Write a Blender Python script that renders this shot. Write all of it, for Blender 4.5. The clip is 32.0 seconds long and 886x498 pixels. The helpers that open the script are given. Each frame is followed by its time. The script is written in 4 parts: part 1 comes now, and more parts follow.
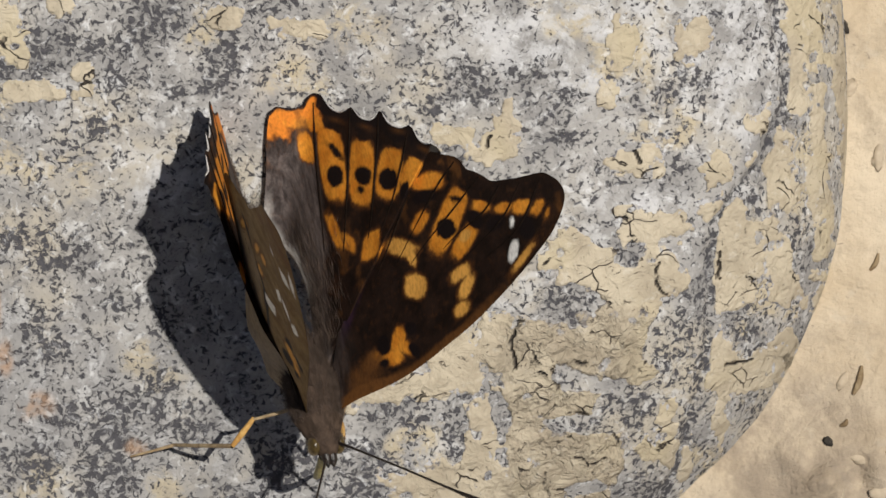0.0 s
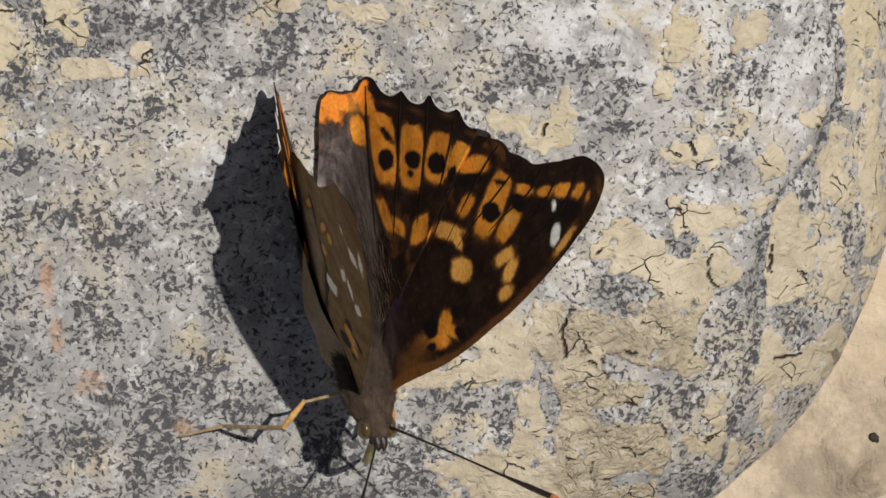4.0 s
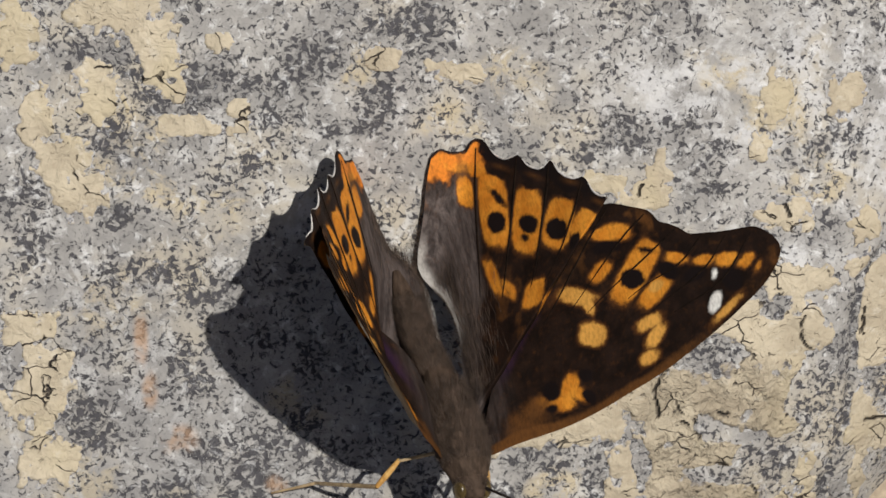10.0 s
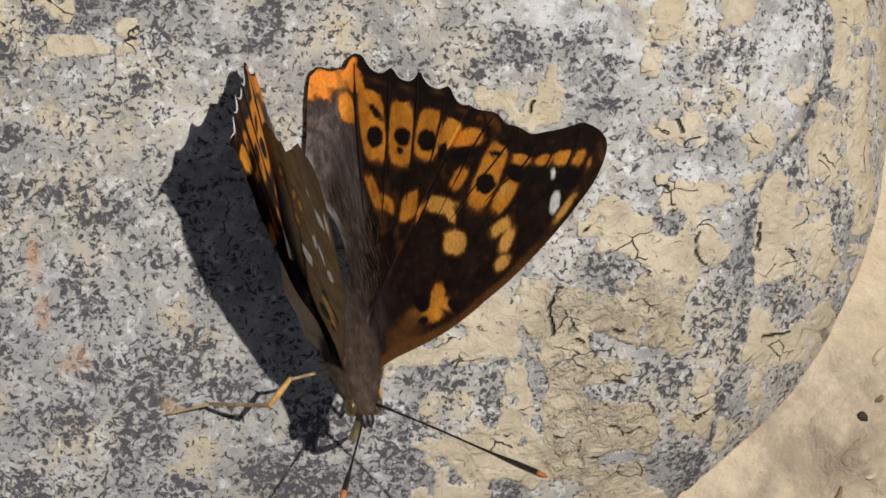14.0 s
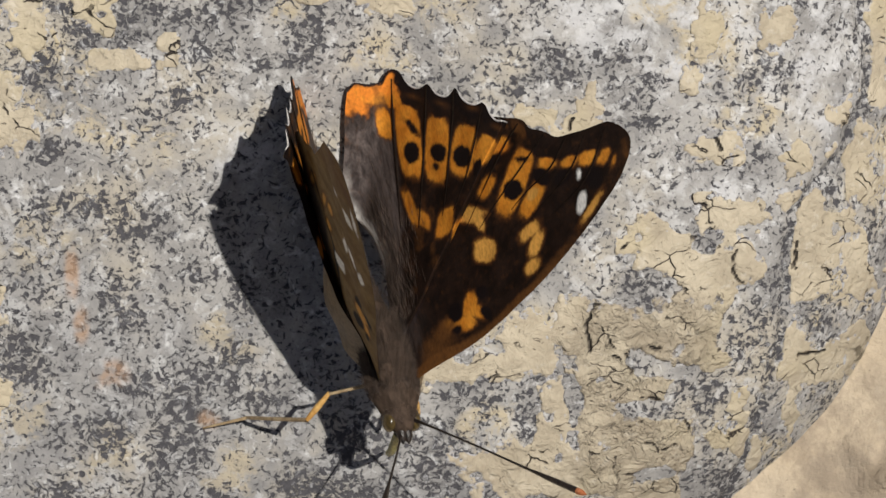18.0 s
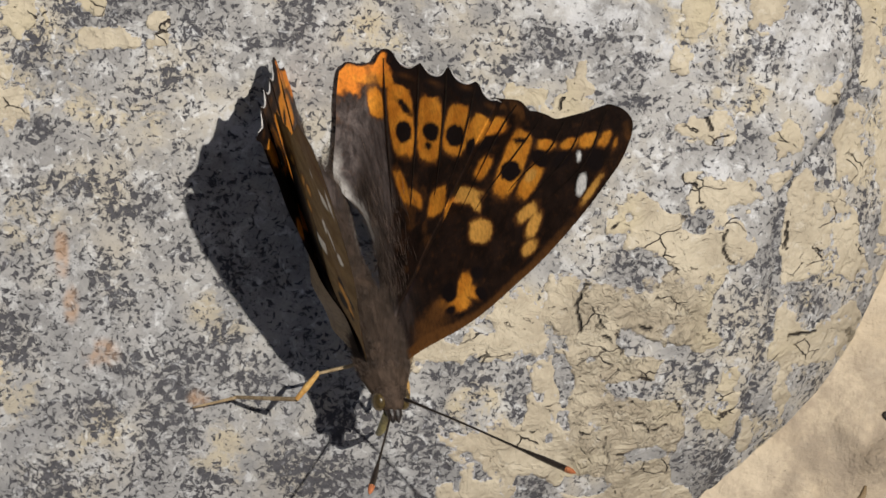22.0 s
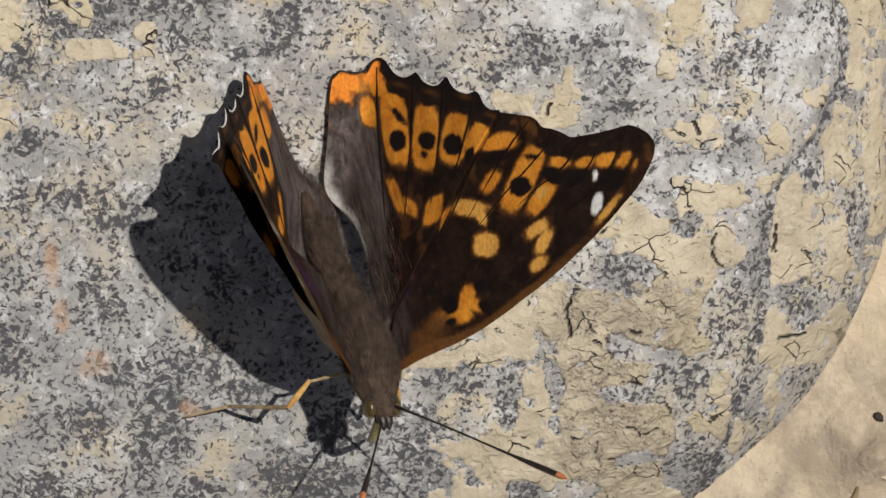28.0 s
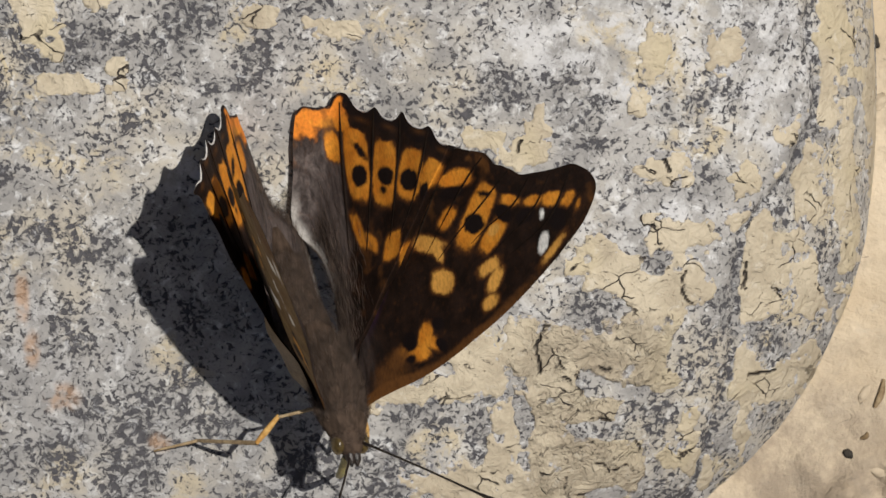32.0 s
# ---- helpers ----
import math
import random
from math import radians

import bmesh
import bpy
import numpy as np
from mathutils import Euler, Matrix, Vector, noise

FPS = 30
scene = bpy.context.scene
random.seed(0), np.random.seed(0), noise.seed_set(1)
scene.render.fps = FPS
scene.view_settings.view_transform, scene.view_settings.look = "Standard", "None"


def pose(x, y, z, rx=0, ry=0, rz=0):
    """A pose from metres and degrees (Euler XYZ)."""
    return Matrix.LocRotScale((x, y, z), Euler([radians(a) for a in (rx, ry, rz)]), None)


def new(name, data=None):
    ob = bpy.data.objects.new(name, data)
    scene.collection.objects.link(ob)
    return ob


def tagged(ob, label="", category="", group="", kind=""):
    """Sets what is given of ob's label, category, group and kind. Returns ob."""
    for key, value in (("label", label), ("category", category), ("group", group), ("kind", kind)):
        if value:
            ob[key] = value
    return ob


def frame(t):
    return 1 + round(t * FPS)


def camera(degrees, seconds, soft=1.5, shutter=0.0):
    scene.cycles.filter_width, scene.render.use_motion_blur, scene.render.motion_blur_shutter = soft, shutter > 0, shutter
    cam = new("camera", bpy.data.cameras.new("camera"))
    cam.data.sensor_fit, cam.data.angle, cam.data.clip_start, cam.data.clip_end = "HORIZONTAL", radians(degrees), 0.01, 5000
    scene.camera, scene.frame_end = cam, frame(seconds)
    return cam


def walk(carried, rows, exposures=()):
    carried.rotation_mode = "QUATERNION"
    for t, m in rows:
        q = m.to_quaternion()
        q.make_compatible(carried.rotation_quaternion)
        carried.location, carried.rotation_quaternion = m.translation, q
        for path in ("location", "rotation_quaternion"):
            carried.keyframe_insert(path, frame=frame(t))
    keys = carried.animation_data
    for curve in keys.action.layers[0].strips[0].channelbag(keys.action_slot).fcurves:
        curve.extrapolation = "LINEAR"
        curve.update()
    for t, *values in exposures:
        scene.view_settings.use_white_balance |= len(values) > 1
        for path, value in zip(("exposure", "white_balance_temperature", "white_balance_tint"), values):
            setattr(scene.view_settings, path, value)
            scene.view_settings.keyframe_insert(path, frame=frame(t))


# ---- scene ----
cam = camera(9.96, 32.0, soft=1.6)
PATH = [
    (0.0, pose(0.00840, -0.00118, 0.45058, 0.014, 0.124, -1.766)),
    (0.5, pose(0.00846, -0.00264, 0.45006, 0.037, 0.126, -1.525)),
    (1.0, pose(0.00877, -0.00427, 0.45041, 0.063, 0.129, -1.312)),
    (1.5, pose(0.00811, -0.00507, 0.45110, 0.078, 0.120, -1.106)),
    (2.0, pose(0.00914, -0.00599, 0.45103, 0.092, 0.135, -0.926)),
    (2.5, pose(0.00851, -0.00585, 0.45086, 0.090, 0.125, -0.793)),
    (3.0, pose(0.00722, -0.00324, 0.45102, 0.049, 0.106, -0.721)),
    (3.5, pose(0.00436, -0.00246, 0.45113, 0.039, 0.064, -0.625)),
    (5.5, pose(0.00204, -0.00218, 0.44950, 0.034, 0.030, -0.138)),
    (6.0, pose(0.00321, 0.00011, 0.44985, -0.003, 0.047, -0.171)),
    (6.5, pose(0.00576, 0.00086, 0.44974, -0.015, 0.085, -0.300)),
    (7.0, pose(0.00854, -0.00321, 0.45028, 0.050, 0.125, -0.257)),
    (7.5, pose(0.01012, -0.00378, 0.45038, 0.059, 0.150, -0.176)),
    (8.0, pose(0.00754, -0.00413, 0.45026, 0.066, 0.110, -0.047)),
    (8.5, pose(0.00525, -0.00267, 0.45028, 0.041, 0.077, -0.066)),
    (9.0, pose(0.00000, -0.00000, 0.45003, -0.000, 0.000, 0.000)),
    (9.5, pose(-0.00479, 0.00192, 0.45048, -0.030, -0.069, 0.034)),
    (10.0, pose(-0.00645, 0.00355, 0.45098, -0.055, -0.094, 0.091)),
    (10.5, pose(-0.00576, 0.00390, 0.45100, -0.062, -0.084, 0.225)),
    (11.0, pose(-0.00221, 0.00135, 0.45079, -0.022, -0.033, 0.357)),
    (11.5, pose(0.00140, -0.00255, 0.44985, 0.040, 0.020, 0.333)),
    (12.0, pose(0.00115, -0.00264, 0.45013, 0.041, 0.017, 0.021)),
    (12.5, pose(0.00006, -0.00318, 0.44983, 0.051, 0.002, -0.271)),
    (13.0, pose(0.00249, -0.00284, 0.44937, 0.045, 0.038, -0.505)),
    (13.5, pose(0.00335, -0.00421, 0.44919, 0.066, 0.049, -0.524)),
    (14.0, pose(0.00430, -0.00476, 0.44983, 0.076, 0.064, -0.488)),
    (14.5, pose(0.00565, -0.00487, 0.45023, 0.076, 0.083, -0.374)),
    (16.5, pose(0.00450, -0.00456, 0.45081, 0.072, 0.065, -0.166)),
    (17.0, pose(0.00396, -0.00401, 0.45121, 0.063, 0.059, -0.088)),
    (17.5, pose(0.00106, -0.00476, 0.45147, 0.075, 0.015, -0.035)),
    (18.0, pose(0.00049, -0.00310, 0.45103, 0.048, 0.008, -0.026)),
    (18.5, pose(0.00086, -0.00287, 0.45057, 0.044, 0.012, -0.058)),
    (19.0, pose(0.00034, -0.00550, 0.45044, 0.087, 0.005, -0.014)),
    (19.5, pose(0.00304, -0.00805, 0.44993, 0.128, 0.045, 0.083)),
    (20.0, pose(0.00565, -0.01012, 0.44950, 0.160, 0.082, 0.093)),
    (20.5, pose(0.00625, -0.00920, 0.44933, 0.146, 0.093, -0.024)),
    (21.0, pose(0.00152, -0.00797, 0.45008, 0.125, 0.022, 0.021)),
    (21.5, pose(0.00112, -0.00774, 0.45041, 0.123, 0.016, 0.021)),
    (22.0, pose(0.00146, -0.00519, 0.45060, 0.083, 0.021, 0.043)),
    (22.5, pose(-0.00069, -0.00264, 0.45123, 0.041, -0.010, 0.104)),
    (23.0, pose(-0.00132, 0.00006, 0.45140, -0.001, -0.020, 0.123)),
    (23.5, pose(-0.00513, 0.00246, 0.45185, -0.038, -0.074, 0.181)),
    (24.0, pose(-0.00513, 0.00077, 0.45023, -0.011, -0.075, -0.097)),
    (24.5, pose(-0.00295, -0.00218, 0.44942, 0.035, -0.043, -0.333)),
    (25.0, pose(-0.00264, -0.00318, 0.45020, 0.050, -0.038, -0.412)),
    (25.5, pose(0.00037, -0.00496, 0.44970, 0.079, 0.006, -0.427)),
    (27.5, pose(0.00077, -0.00590, 0.45119, 0.093, 0.012, -0.589)),
    (28.0, pose(0.00255, -0.00450, 0.45133, 0.071, 0.038, -0.645)),
    (28.5, pose(0.00315, -0.00398, 0.45173, 0.063, 0.046, -0.653)),
    (29.0, pose(0.00430, -0.00252, 0.45202, 0.038, 0.062, -0.604)),
    (29.5, pose(0.00579, -0.00332, 0.45175, 0.051, 0.085, -0.542)),
    (30.0, pose(0.00642, -0.00350, 0.45158, 0.054, 0.095, -0.492)),
    (30.5, pose(0.00450, -0.00181, 0.45124, 0.027, 0.066, -0.426)),
    (31.0, pose(0.00473, 0.00014, 0.45242, -0.003, 0.070, -0.416)),
    (31.5, pose(0.00447, -0.00046, 0.45230, 0.008, 0.065, -0.301)),
    (32.0, pose(0.00559, -0.00086, 0.45217, 0.014, 0.082, -0.275)),
]
walk(cam, PATH)

# ---- world and sun: high sun, from the right and a little above ----
TO_SUN = Vector((0.310, 0.152, 1.0)).normalized()
scene.view_settings.exposure = 0.0
world = bpy.data.worlds.new("sky")
scene.world = world
world.use_nodes = True
sky = world.node_tree.nodes.new("ShaderNodeTexSky")
sky.sky_type, sky.sun_disc = "NISHITA", False
sky.sun_elevation = math.asin(TO_SUN.z)
sky.sun_rotation = math.atan2(TO_SUN.x, TO_SUN.y)
background = world.node_tree.nodes["Background"]
sky.air_density, sky.dust_density, sky.ozone_density = 0.7, 3.0, 0.3
background.inputs["Strength"].default_value = 0.0335
world.node_tree.links.new(sky.outputs[0], background.inputs["Color"])
sun = new("sun", bpy.data.lights.new("sun", "SUN"))
sun.data.energy, sun.data.angle, sun.data.color = 4.3, radians(0.53), (1.0, 0.95, 0.87)
sun.matrix_world = Matrix.Translation((0.3, 0.12, 0.8)) @ TO_SUN.to_track_quat("Z", "Y").to_matrix().to_4x4()

MM = 0.001


# ---- numeric helpers ----
def lattice(x, y, seed):
    """Smooth value noise, about -1 to 1, one feature per unit."""
    table = np.random.RandomState(seed).uniform(-1, 1, (256, 256))
    xi, yi = np.floor(x).astype(int), np.floor(y).astype(int)
    fx, fy = x - xi, y - yi
    fx, fy = fx * fx * fx * (fx * (6 * fx - 15) + 10), fy * fy * fy * (fy * (6 * fy - 15) + 10)
    a, b = table[xi & 255, yi & 255], table[(xi + 1) & 255, yi & 255]
    c, d = table[xi & 255, (yi + 1) & 255], table[(xi + 1) & 255, (yi + 1) & 255]
    return (a * (1 - fx) + b * fx) * (1 - fy) + (c * (1 - fx) + d * fx) * fy


def fbm(x, y, size, octaves, seed):
    """Noise with features of the given size in millimetres, finer ones added."""
    total, weight, norm = 0.0, 1.0, 0.0
    for n in range(octaves):
        k = 2.03**n / size
        total = total + weight * lattice(x * k + 17.3 * n, y * k - 9.1 * n, seed + n)
        norm += weight
        weight *= 0.55
    return total / norm


def smooth(a, b, v):
    t = np.clip((v - a) / (b - a), 0, 1)
    return t * t * (3 - 2 * t)


def mesh_np(name, verts, faces, flat=False):
    """A mesh from arrays: vertices in millimetres, faces of one size."""
    verts, faces = np.asarray(verts, float), np.asarray(faces, np.int32)
    me = bpy.data.meshes.new(name)
    k = faces.shape[1]
    me.vertices.add(len(verts))
    me.vertices.foreach_set("co", (verts * MM).ravel())
    me.loops.add(faces.size)
    me.loops.foreach_set("vertex_index", faces.ravel())
    me.polygons.add(len(faces))
    me.polygons.foreach_set("loop_start", np.arange(0, faces.size, k, dtype=np.int32))
    me.polygons.foreach_set("use_smooth", np.full(len(faces), not flat))
    me.update(calc_edges=True)
    me.validate()
    return me


def attribute(me, name, values):
    me.attributes.new(name, "FLOAT", "POINT").data.foreach_set("value", np.asarray(values, np.float32))


def grid_faces(nu, nv, wrap=False):
    """Quads of a grid of nu by nv vertices, the second index running fastest."""
    i, j = np.meshgrid(np.arange(nu if wrap else nu - 1), np.arange(nv - 1), indexing="ij")
    i2 = (i + 1) % nu
    return np.stack([i * nv + j, i2 * nv + j, i2 * nv + j + 1, i * nv + j + 1], -1).reshape(-1, 4)


def part(name, me, material, parent, label="", m=None):
    ob = new(name, me)
    if material:
        me.materials.clear()
        me.materials.append(material)
    ob.parent = parent
    if m is not None:
        ob.matrix_basis = m
    if label:
        tagged(ob, label=label)
    return ob


def bezier(points, n):
    """Smooth line through the points (Catmull-Rom), n samples."""
    p = np.array(points, float)
    p = np.vstack([2 * p[0] - p[1], p, 2 * p[-1] - p[-2]])
    t = np.linspace(0, len(points) - 1 - 1e-6, n)
    i = t.astype(int)
    f = (t - i)[:, None]
    a, b, c, d = p[i], p[i + 1], p[i + 2], p[i + 3]
    return 0.5 * (2 * b + (c - a) * f + (2 * a - 5 * b + 4 * c - d) * f**2 + (3 * b - a - 3 * c + d) * f**3)


def tube(points, radii, n=24, sides=10, flatten=1.0, closed=True):
    """Vertices and faces of a round tube along a smooth line; radii at even steps."""
    line = bezier(points, n)
    r = np.interp(np.linspace(0, 1, n), np.linspace(0, 1, len(radii)), radii)
    tangent = np.gradient(line, axis=0)
    tangent /= np.linalg.norm(tangent, axis=1, keepdims=True) + 1e-12
    ref = np.array([0.0, 0.0, 1.0]) if abs(tangent[:, 2]).mean() < 0.8 else np.array([1.0, 0, 0])
    side = np.cross(tangent, ref)
    side /= np.linalg.norm(side, axis=1, keepdims=True)
    up = np.cross(side, tangent)
    a = np.linspace(0, 2 * np.pi, sides, endpoint=False)
    ring = np.cos(a)[:, None, None] * side + np.sin(a)[:, None, None] * up * flatten
    verts = line[None] + ring * r[None, :, None]
    return verts.reshape(-1, 3), grid_faces(sides, n, wrap=True)


# ---- materials ----
def material(name):
    mat = bpy.data.materials.new(name)
    mat.use_nodes = True
    return mat, mat.node_tree.nodes, mat.node_tree.links, mat.node_tree.nodes["Principled BSDF"]


class Nodes:
    """Short spellings for building a node tree."""

    def __init__(self, mat):
        self.n, self.l = mat.node_tree.nodes, mat.node_tree.links
        self.coord = self.n.new("ShaderNodeTexCoord").outputs["Object"]

    def noise(self, scale, detail=3.0, rough=0.55, distort=0.0, vector=None):
        node = self.n.new("ShaderNodeTexNoise")
        node.inputs["Scale"].default_value, node.inputs["Detail"].default_value = scale, detail
        node.inputs["Roughness"].default_value, node.inputs["Distortion"].default_value = rough, distort
        self.l.new(vector or self.coord, node.inputs["Vector"])
        return node.outputs["Fac"]

    def voronoi(self, scale, feature="F1", vector=None, randomness=1.0):
        node = self.n.new("ShaderNodeTexVoronoi")
        node.feature = feature
        node.inputs["Scale"].default_value, node.inputs["Randomness"].default_value = scale, randomness
        self.l.new(vector or self.coord, node.inputs["Vector"])
        return node.outputs["Distance"]

    def attr(self, name):
        node = self.n.new("ShaderNodeAttribute")
        node.attribute_name = name
        return node.outputs["Fac"]

    def put(self, value, socket):
        if hasattr(value, "links"):
            self.l.new(value, socket)
        else:
            socket.default_value = value

    def math(self, op, a, b=0.0, c=0.0):
        node = self.n.new("ShaderNodeMath")
        node.operation = op
        for v, s in zip((a, b, c), node.inputs):
            self.put(v, s)
        return node.outputs[0]

    def step(self, v, a, b, lo=0.0, hi=1.0):
        """Smooth step of v from a to b."""
        node = self.n.new("ShaderNodeMapRange")
        node.interpolation_type = "SMOOTHSTEP"
        for x, s in zip((v, a, b, lo, hi), node.inputs):
            self.put(x, s)
        return node.outputs[0]

    def mix(self, fac, a, b, blend="MIX"):
        node = self.n.new("ShaderNodeMix")
        node.data_type, node.blend_type = "RGBA", blend
        self.put(fac, node.inputs[0])
        for v, s in ((a, node.inputs[6]), (b, node.inputs[7])):
            if isinstance(v, tuple):
                s.default_value = (*v, 1.0)
            else:
                self.l.new(v, s)
        return node.outputs[2]

    def warp(self, scale, amount, detail=2.0):
        """The coordinates, pushed about by noise; amount in metres."""
        tex = self.n.new("ShaderNodeTexNoise")
        tex.inputs["Scale"].default_value, tex.inputs["Detail"].default_value = scale, detail
        self.l.new(self.coord, tex.inputs["Vector"])
        sub = self.n.new("ShaderNodeVectorMath")
        sub.operation = "SUBTRACT"
        self.l.new(tex.outputs["Color"], sub.inputs[0])
        sub.inputs[1].default_value = (0.5, 0.5, 0.5)
        mad = self.n.new("ShaderNodeVectorMath")
        mad.operation = "MULTIPLY_ADD"
        self.l.new(sub.outputs[0], mad.inputs[0])
        mad.inputs[1].default_value = (amount, amount, amount)
        self.l.new(self.coord, mad.inputs[2])
        return mad.outputs[0]

    def stretch(self, sx, sy, sz, vector=None):
        node = self.n.new("ShaderNodeMapping")
        node.inputs["Scale"].default_value = (sx, sy, sz)
        self.l.new(vector or self.coord, node.inputs["Vector"])
        return node.outputs[0]

    def bump(self, height, bsdf, distance, strength=1.0):
        node = self.n.new("ShaderNodeBump")
        node.inputs["Distance"].default_value, node.inputs["Strength"].default_value = distance, strength
        self.l.new(height, node.inputs["Height"])
        self.l.new(node.outputs[0], bsdf.inputs["Normal"])


def stone_material():
    mat, _, links, bsdf = material("speckled_grey_stone")
    t = Nodes(mat)
    dark_grain, pale_lit, warm = t.attr("dark_grain"), t.attr("pale_lit"), t.attr("warm")
    warped = t.warp(700, 0.0011, 3)
    base = t.mix(t.step(t.noise(170, 5, 0.65), 0.36, 0.64), (0.25, 0.245, 0.24), (0.395, 0.385, 0.37))
    base = t.mix(t.step(t.noise(85, 4, 0.6), 0.5, 0.68, 0, 0.7), base, (0.45, 0.40, 0.31))
    # pale bluish stone, with the sunward top right's brightness put into its colour
    base = t.mix(t.math("MULTIPLY", pale_lit, t.step(t.noise(420, 5, 0.7), 0.40, 0.60, 0, 0.8)), base, (0.55, 0.555, 0.57))
    base = t.mix(t.math("MULTIPLY", warm, t.step(t.noise(360, 5, 0.7, 0.5), 0.44, 0.60, 0, 0.9)), base, (0.47, 0.405, 0.285))
    base = t.mix(t.step(t.noise(300, 5, 0.65, 0.6), 0.54, 0.66, 0, 0.7), base, (0.54, 0.54, 0.54))
    # dimmer front left put into the colour as darker bluish grey
    front_shading = t.attr("front_shading")
    base = t.mix(t.math("MULTIPLY", front_shading, t.step(t.noise(240, 5, 0.7, 0.5), 0.30, 0.58, 0.12, 0.36)), base, (0.215, 0.217, 0.226))
    # curled dark grains, thicker in the dark clusters and along the crease
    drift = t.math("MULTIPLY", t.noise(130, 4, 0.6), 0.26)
    extra = t.math("ADD", drift, t.math("SUBTRACT", t.math("MULTIPLY", dark_grain, 0.108), t.math("MULTIPLY", pale_lit, 0.03)))
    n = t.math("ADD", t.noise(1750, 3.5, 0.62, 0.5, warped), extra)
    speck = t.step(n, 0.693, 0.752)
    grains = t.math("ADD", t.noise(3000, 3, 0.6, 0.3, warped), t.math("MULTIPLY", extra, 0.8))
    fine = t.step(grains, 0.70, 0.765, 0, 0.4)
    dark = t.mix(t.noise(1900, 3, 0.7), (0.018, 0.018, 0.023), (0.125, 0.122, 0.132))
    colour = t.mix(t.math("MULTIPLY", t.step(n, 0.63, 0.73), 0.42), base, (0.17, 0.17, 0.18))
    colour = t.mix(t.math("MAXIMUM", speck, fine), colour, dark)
    pale = t.step(t.noise(900, 4, 0.65, 0.5, warped), 0.56, 0.70, 0, 0.6)
    pale = t.math("MULTIPLY", pale, t.math("SUBTRACT", 1.0, t.math("MULTIPLY", front_shading, 0.30)))
    colour = t.mix(pale, colour, (0.72, 0.73, 0.745))
    rust = t.attr("rust")
    colour = t.mix(t.math("MULTIPLY", rust, t.step(t.noise(420, 3), 0.4, 0.62, 0, 0.7)), colour, (0.42, 0.27, 0.17))
    links.new(colour, bsdf.inputs["Base Color"])
    bsdf.inputs["Roughness"].default_value = 0.85
    bsdf.inputs["Specular IOR Level"].default_value = 0.25
    h = t.math("SUBTRACT", t.math("MULTIPLY", t.noise(1100, 5, 0.68, 0.8, warped), 0.9), t.math("MULTIPLY", t.math("MAXIMUM", speck, fine), 0.5))
    t.bump(h, bsdf, 0.00018)
    return mat


def clay_material():
    mat, _, links, bsdf = material("cracked_ochre_clay")
    t = Nodes(mat)
    crack, edge, crumple_dim = t.attr("crack"), t.attr("edge"), t.attr("crumple_dim")
    warped = t.warp(420, 0.0022, 3)
    base = t.mix(t.step(t.noise(210, 5, 0.65), 0.35, 0.65), (0.40, 0.347, 0.262), (0.52, 0.459, 0.352))
    base = t.mix(t.step(t.noise(90, 3), 0.5, 0.66, 0, 0.6), base, (0.50, 0.435, 0.30))
    base = t.mix(t.step(t.noise(520, 5, 0.65), 0.56, 0.70, 0, 0.55), base, (0.60, 0.56, 0.48))
    base = t.mix(t.step(t.noise(1500, 4, 0.65, 0.8), 0.53, 0.72, 0, 0.5), base, (0.37, 0.31, 0.23))
    net = t.voronoi(300, "DISTANCE_TO_EDGE", t.stretch(0.8, 1.25, 1, warped))
    lines = t.math("MULTIPLY", t.step(net, 0.024, 0.004), t.step(t.noise(230, 3, 0.6), 0.53, 0.62))
    wrinkle = t.step(t.math("ADD", t.noise(1500, 3, 0.6, 1.0, t.stretch(0.8, 1.2, 1, warped)), t.math("MULTIPLY", crumple_dim, 0.045)), 0.665, 0.70, 0, 0.5)
    cracks = t.math("MAXIMUM", t.math("MAXIMUM", lines, wrinkle), crack)
    # grey stone grain shows through where the film is thin
    thin = t.step(t.math("ADD", edge, t.math("MULTIPLY", t.noise(700, 5, 0.7, 1.2), 0.9)), 0.47, 0.62)
    grey = t.mix(t.step(t.noise(1350, 4, 0.62, 0.8, warped), 0.44, 0.60), (0.44, 0.44, 0.455), (0.13, 0.13, 0.145))
    colour = t.mix(thin, grey, base)
    # the lower clay's dimness is put into its colour as darker brown
    colour = t.mix(t.math("MULTIPLY", crumple_dim, t.step(t.noise(330, 4, 0.65), 0.35, 0.65, 0.1, 0.6)), colour, (0.33, 0.28, 0.21))
    colour = t.mix(cracks, colour, (0.06, 0.05, 0.045))
    links.new(colour, bsdf.inputs["Base Color"])
    bsdf.inputs["Roughness"].default_value = 0.92
    bsdf.inputs["Specular IOR Level"].default_value = 0.15
    fold = t.math("MULTIPLY", t.noise(620, 5, 0.62, 0.6, warped), t.math("ADD", t.math("MULTIPLY", crumple_dim, 1.3), 0.8))
    t.bump(t.math("ADD", fold, t.math("MULTIPLY", cracks, -0.9)), bsdf, 0.0007)
    return mat


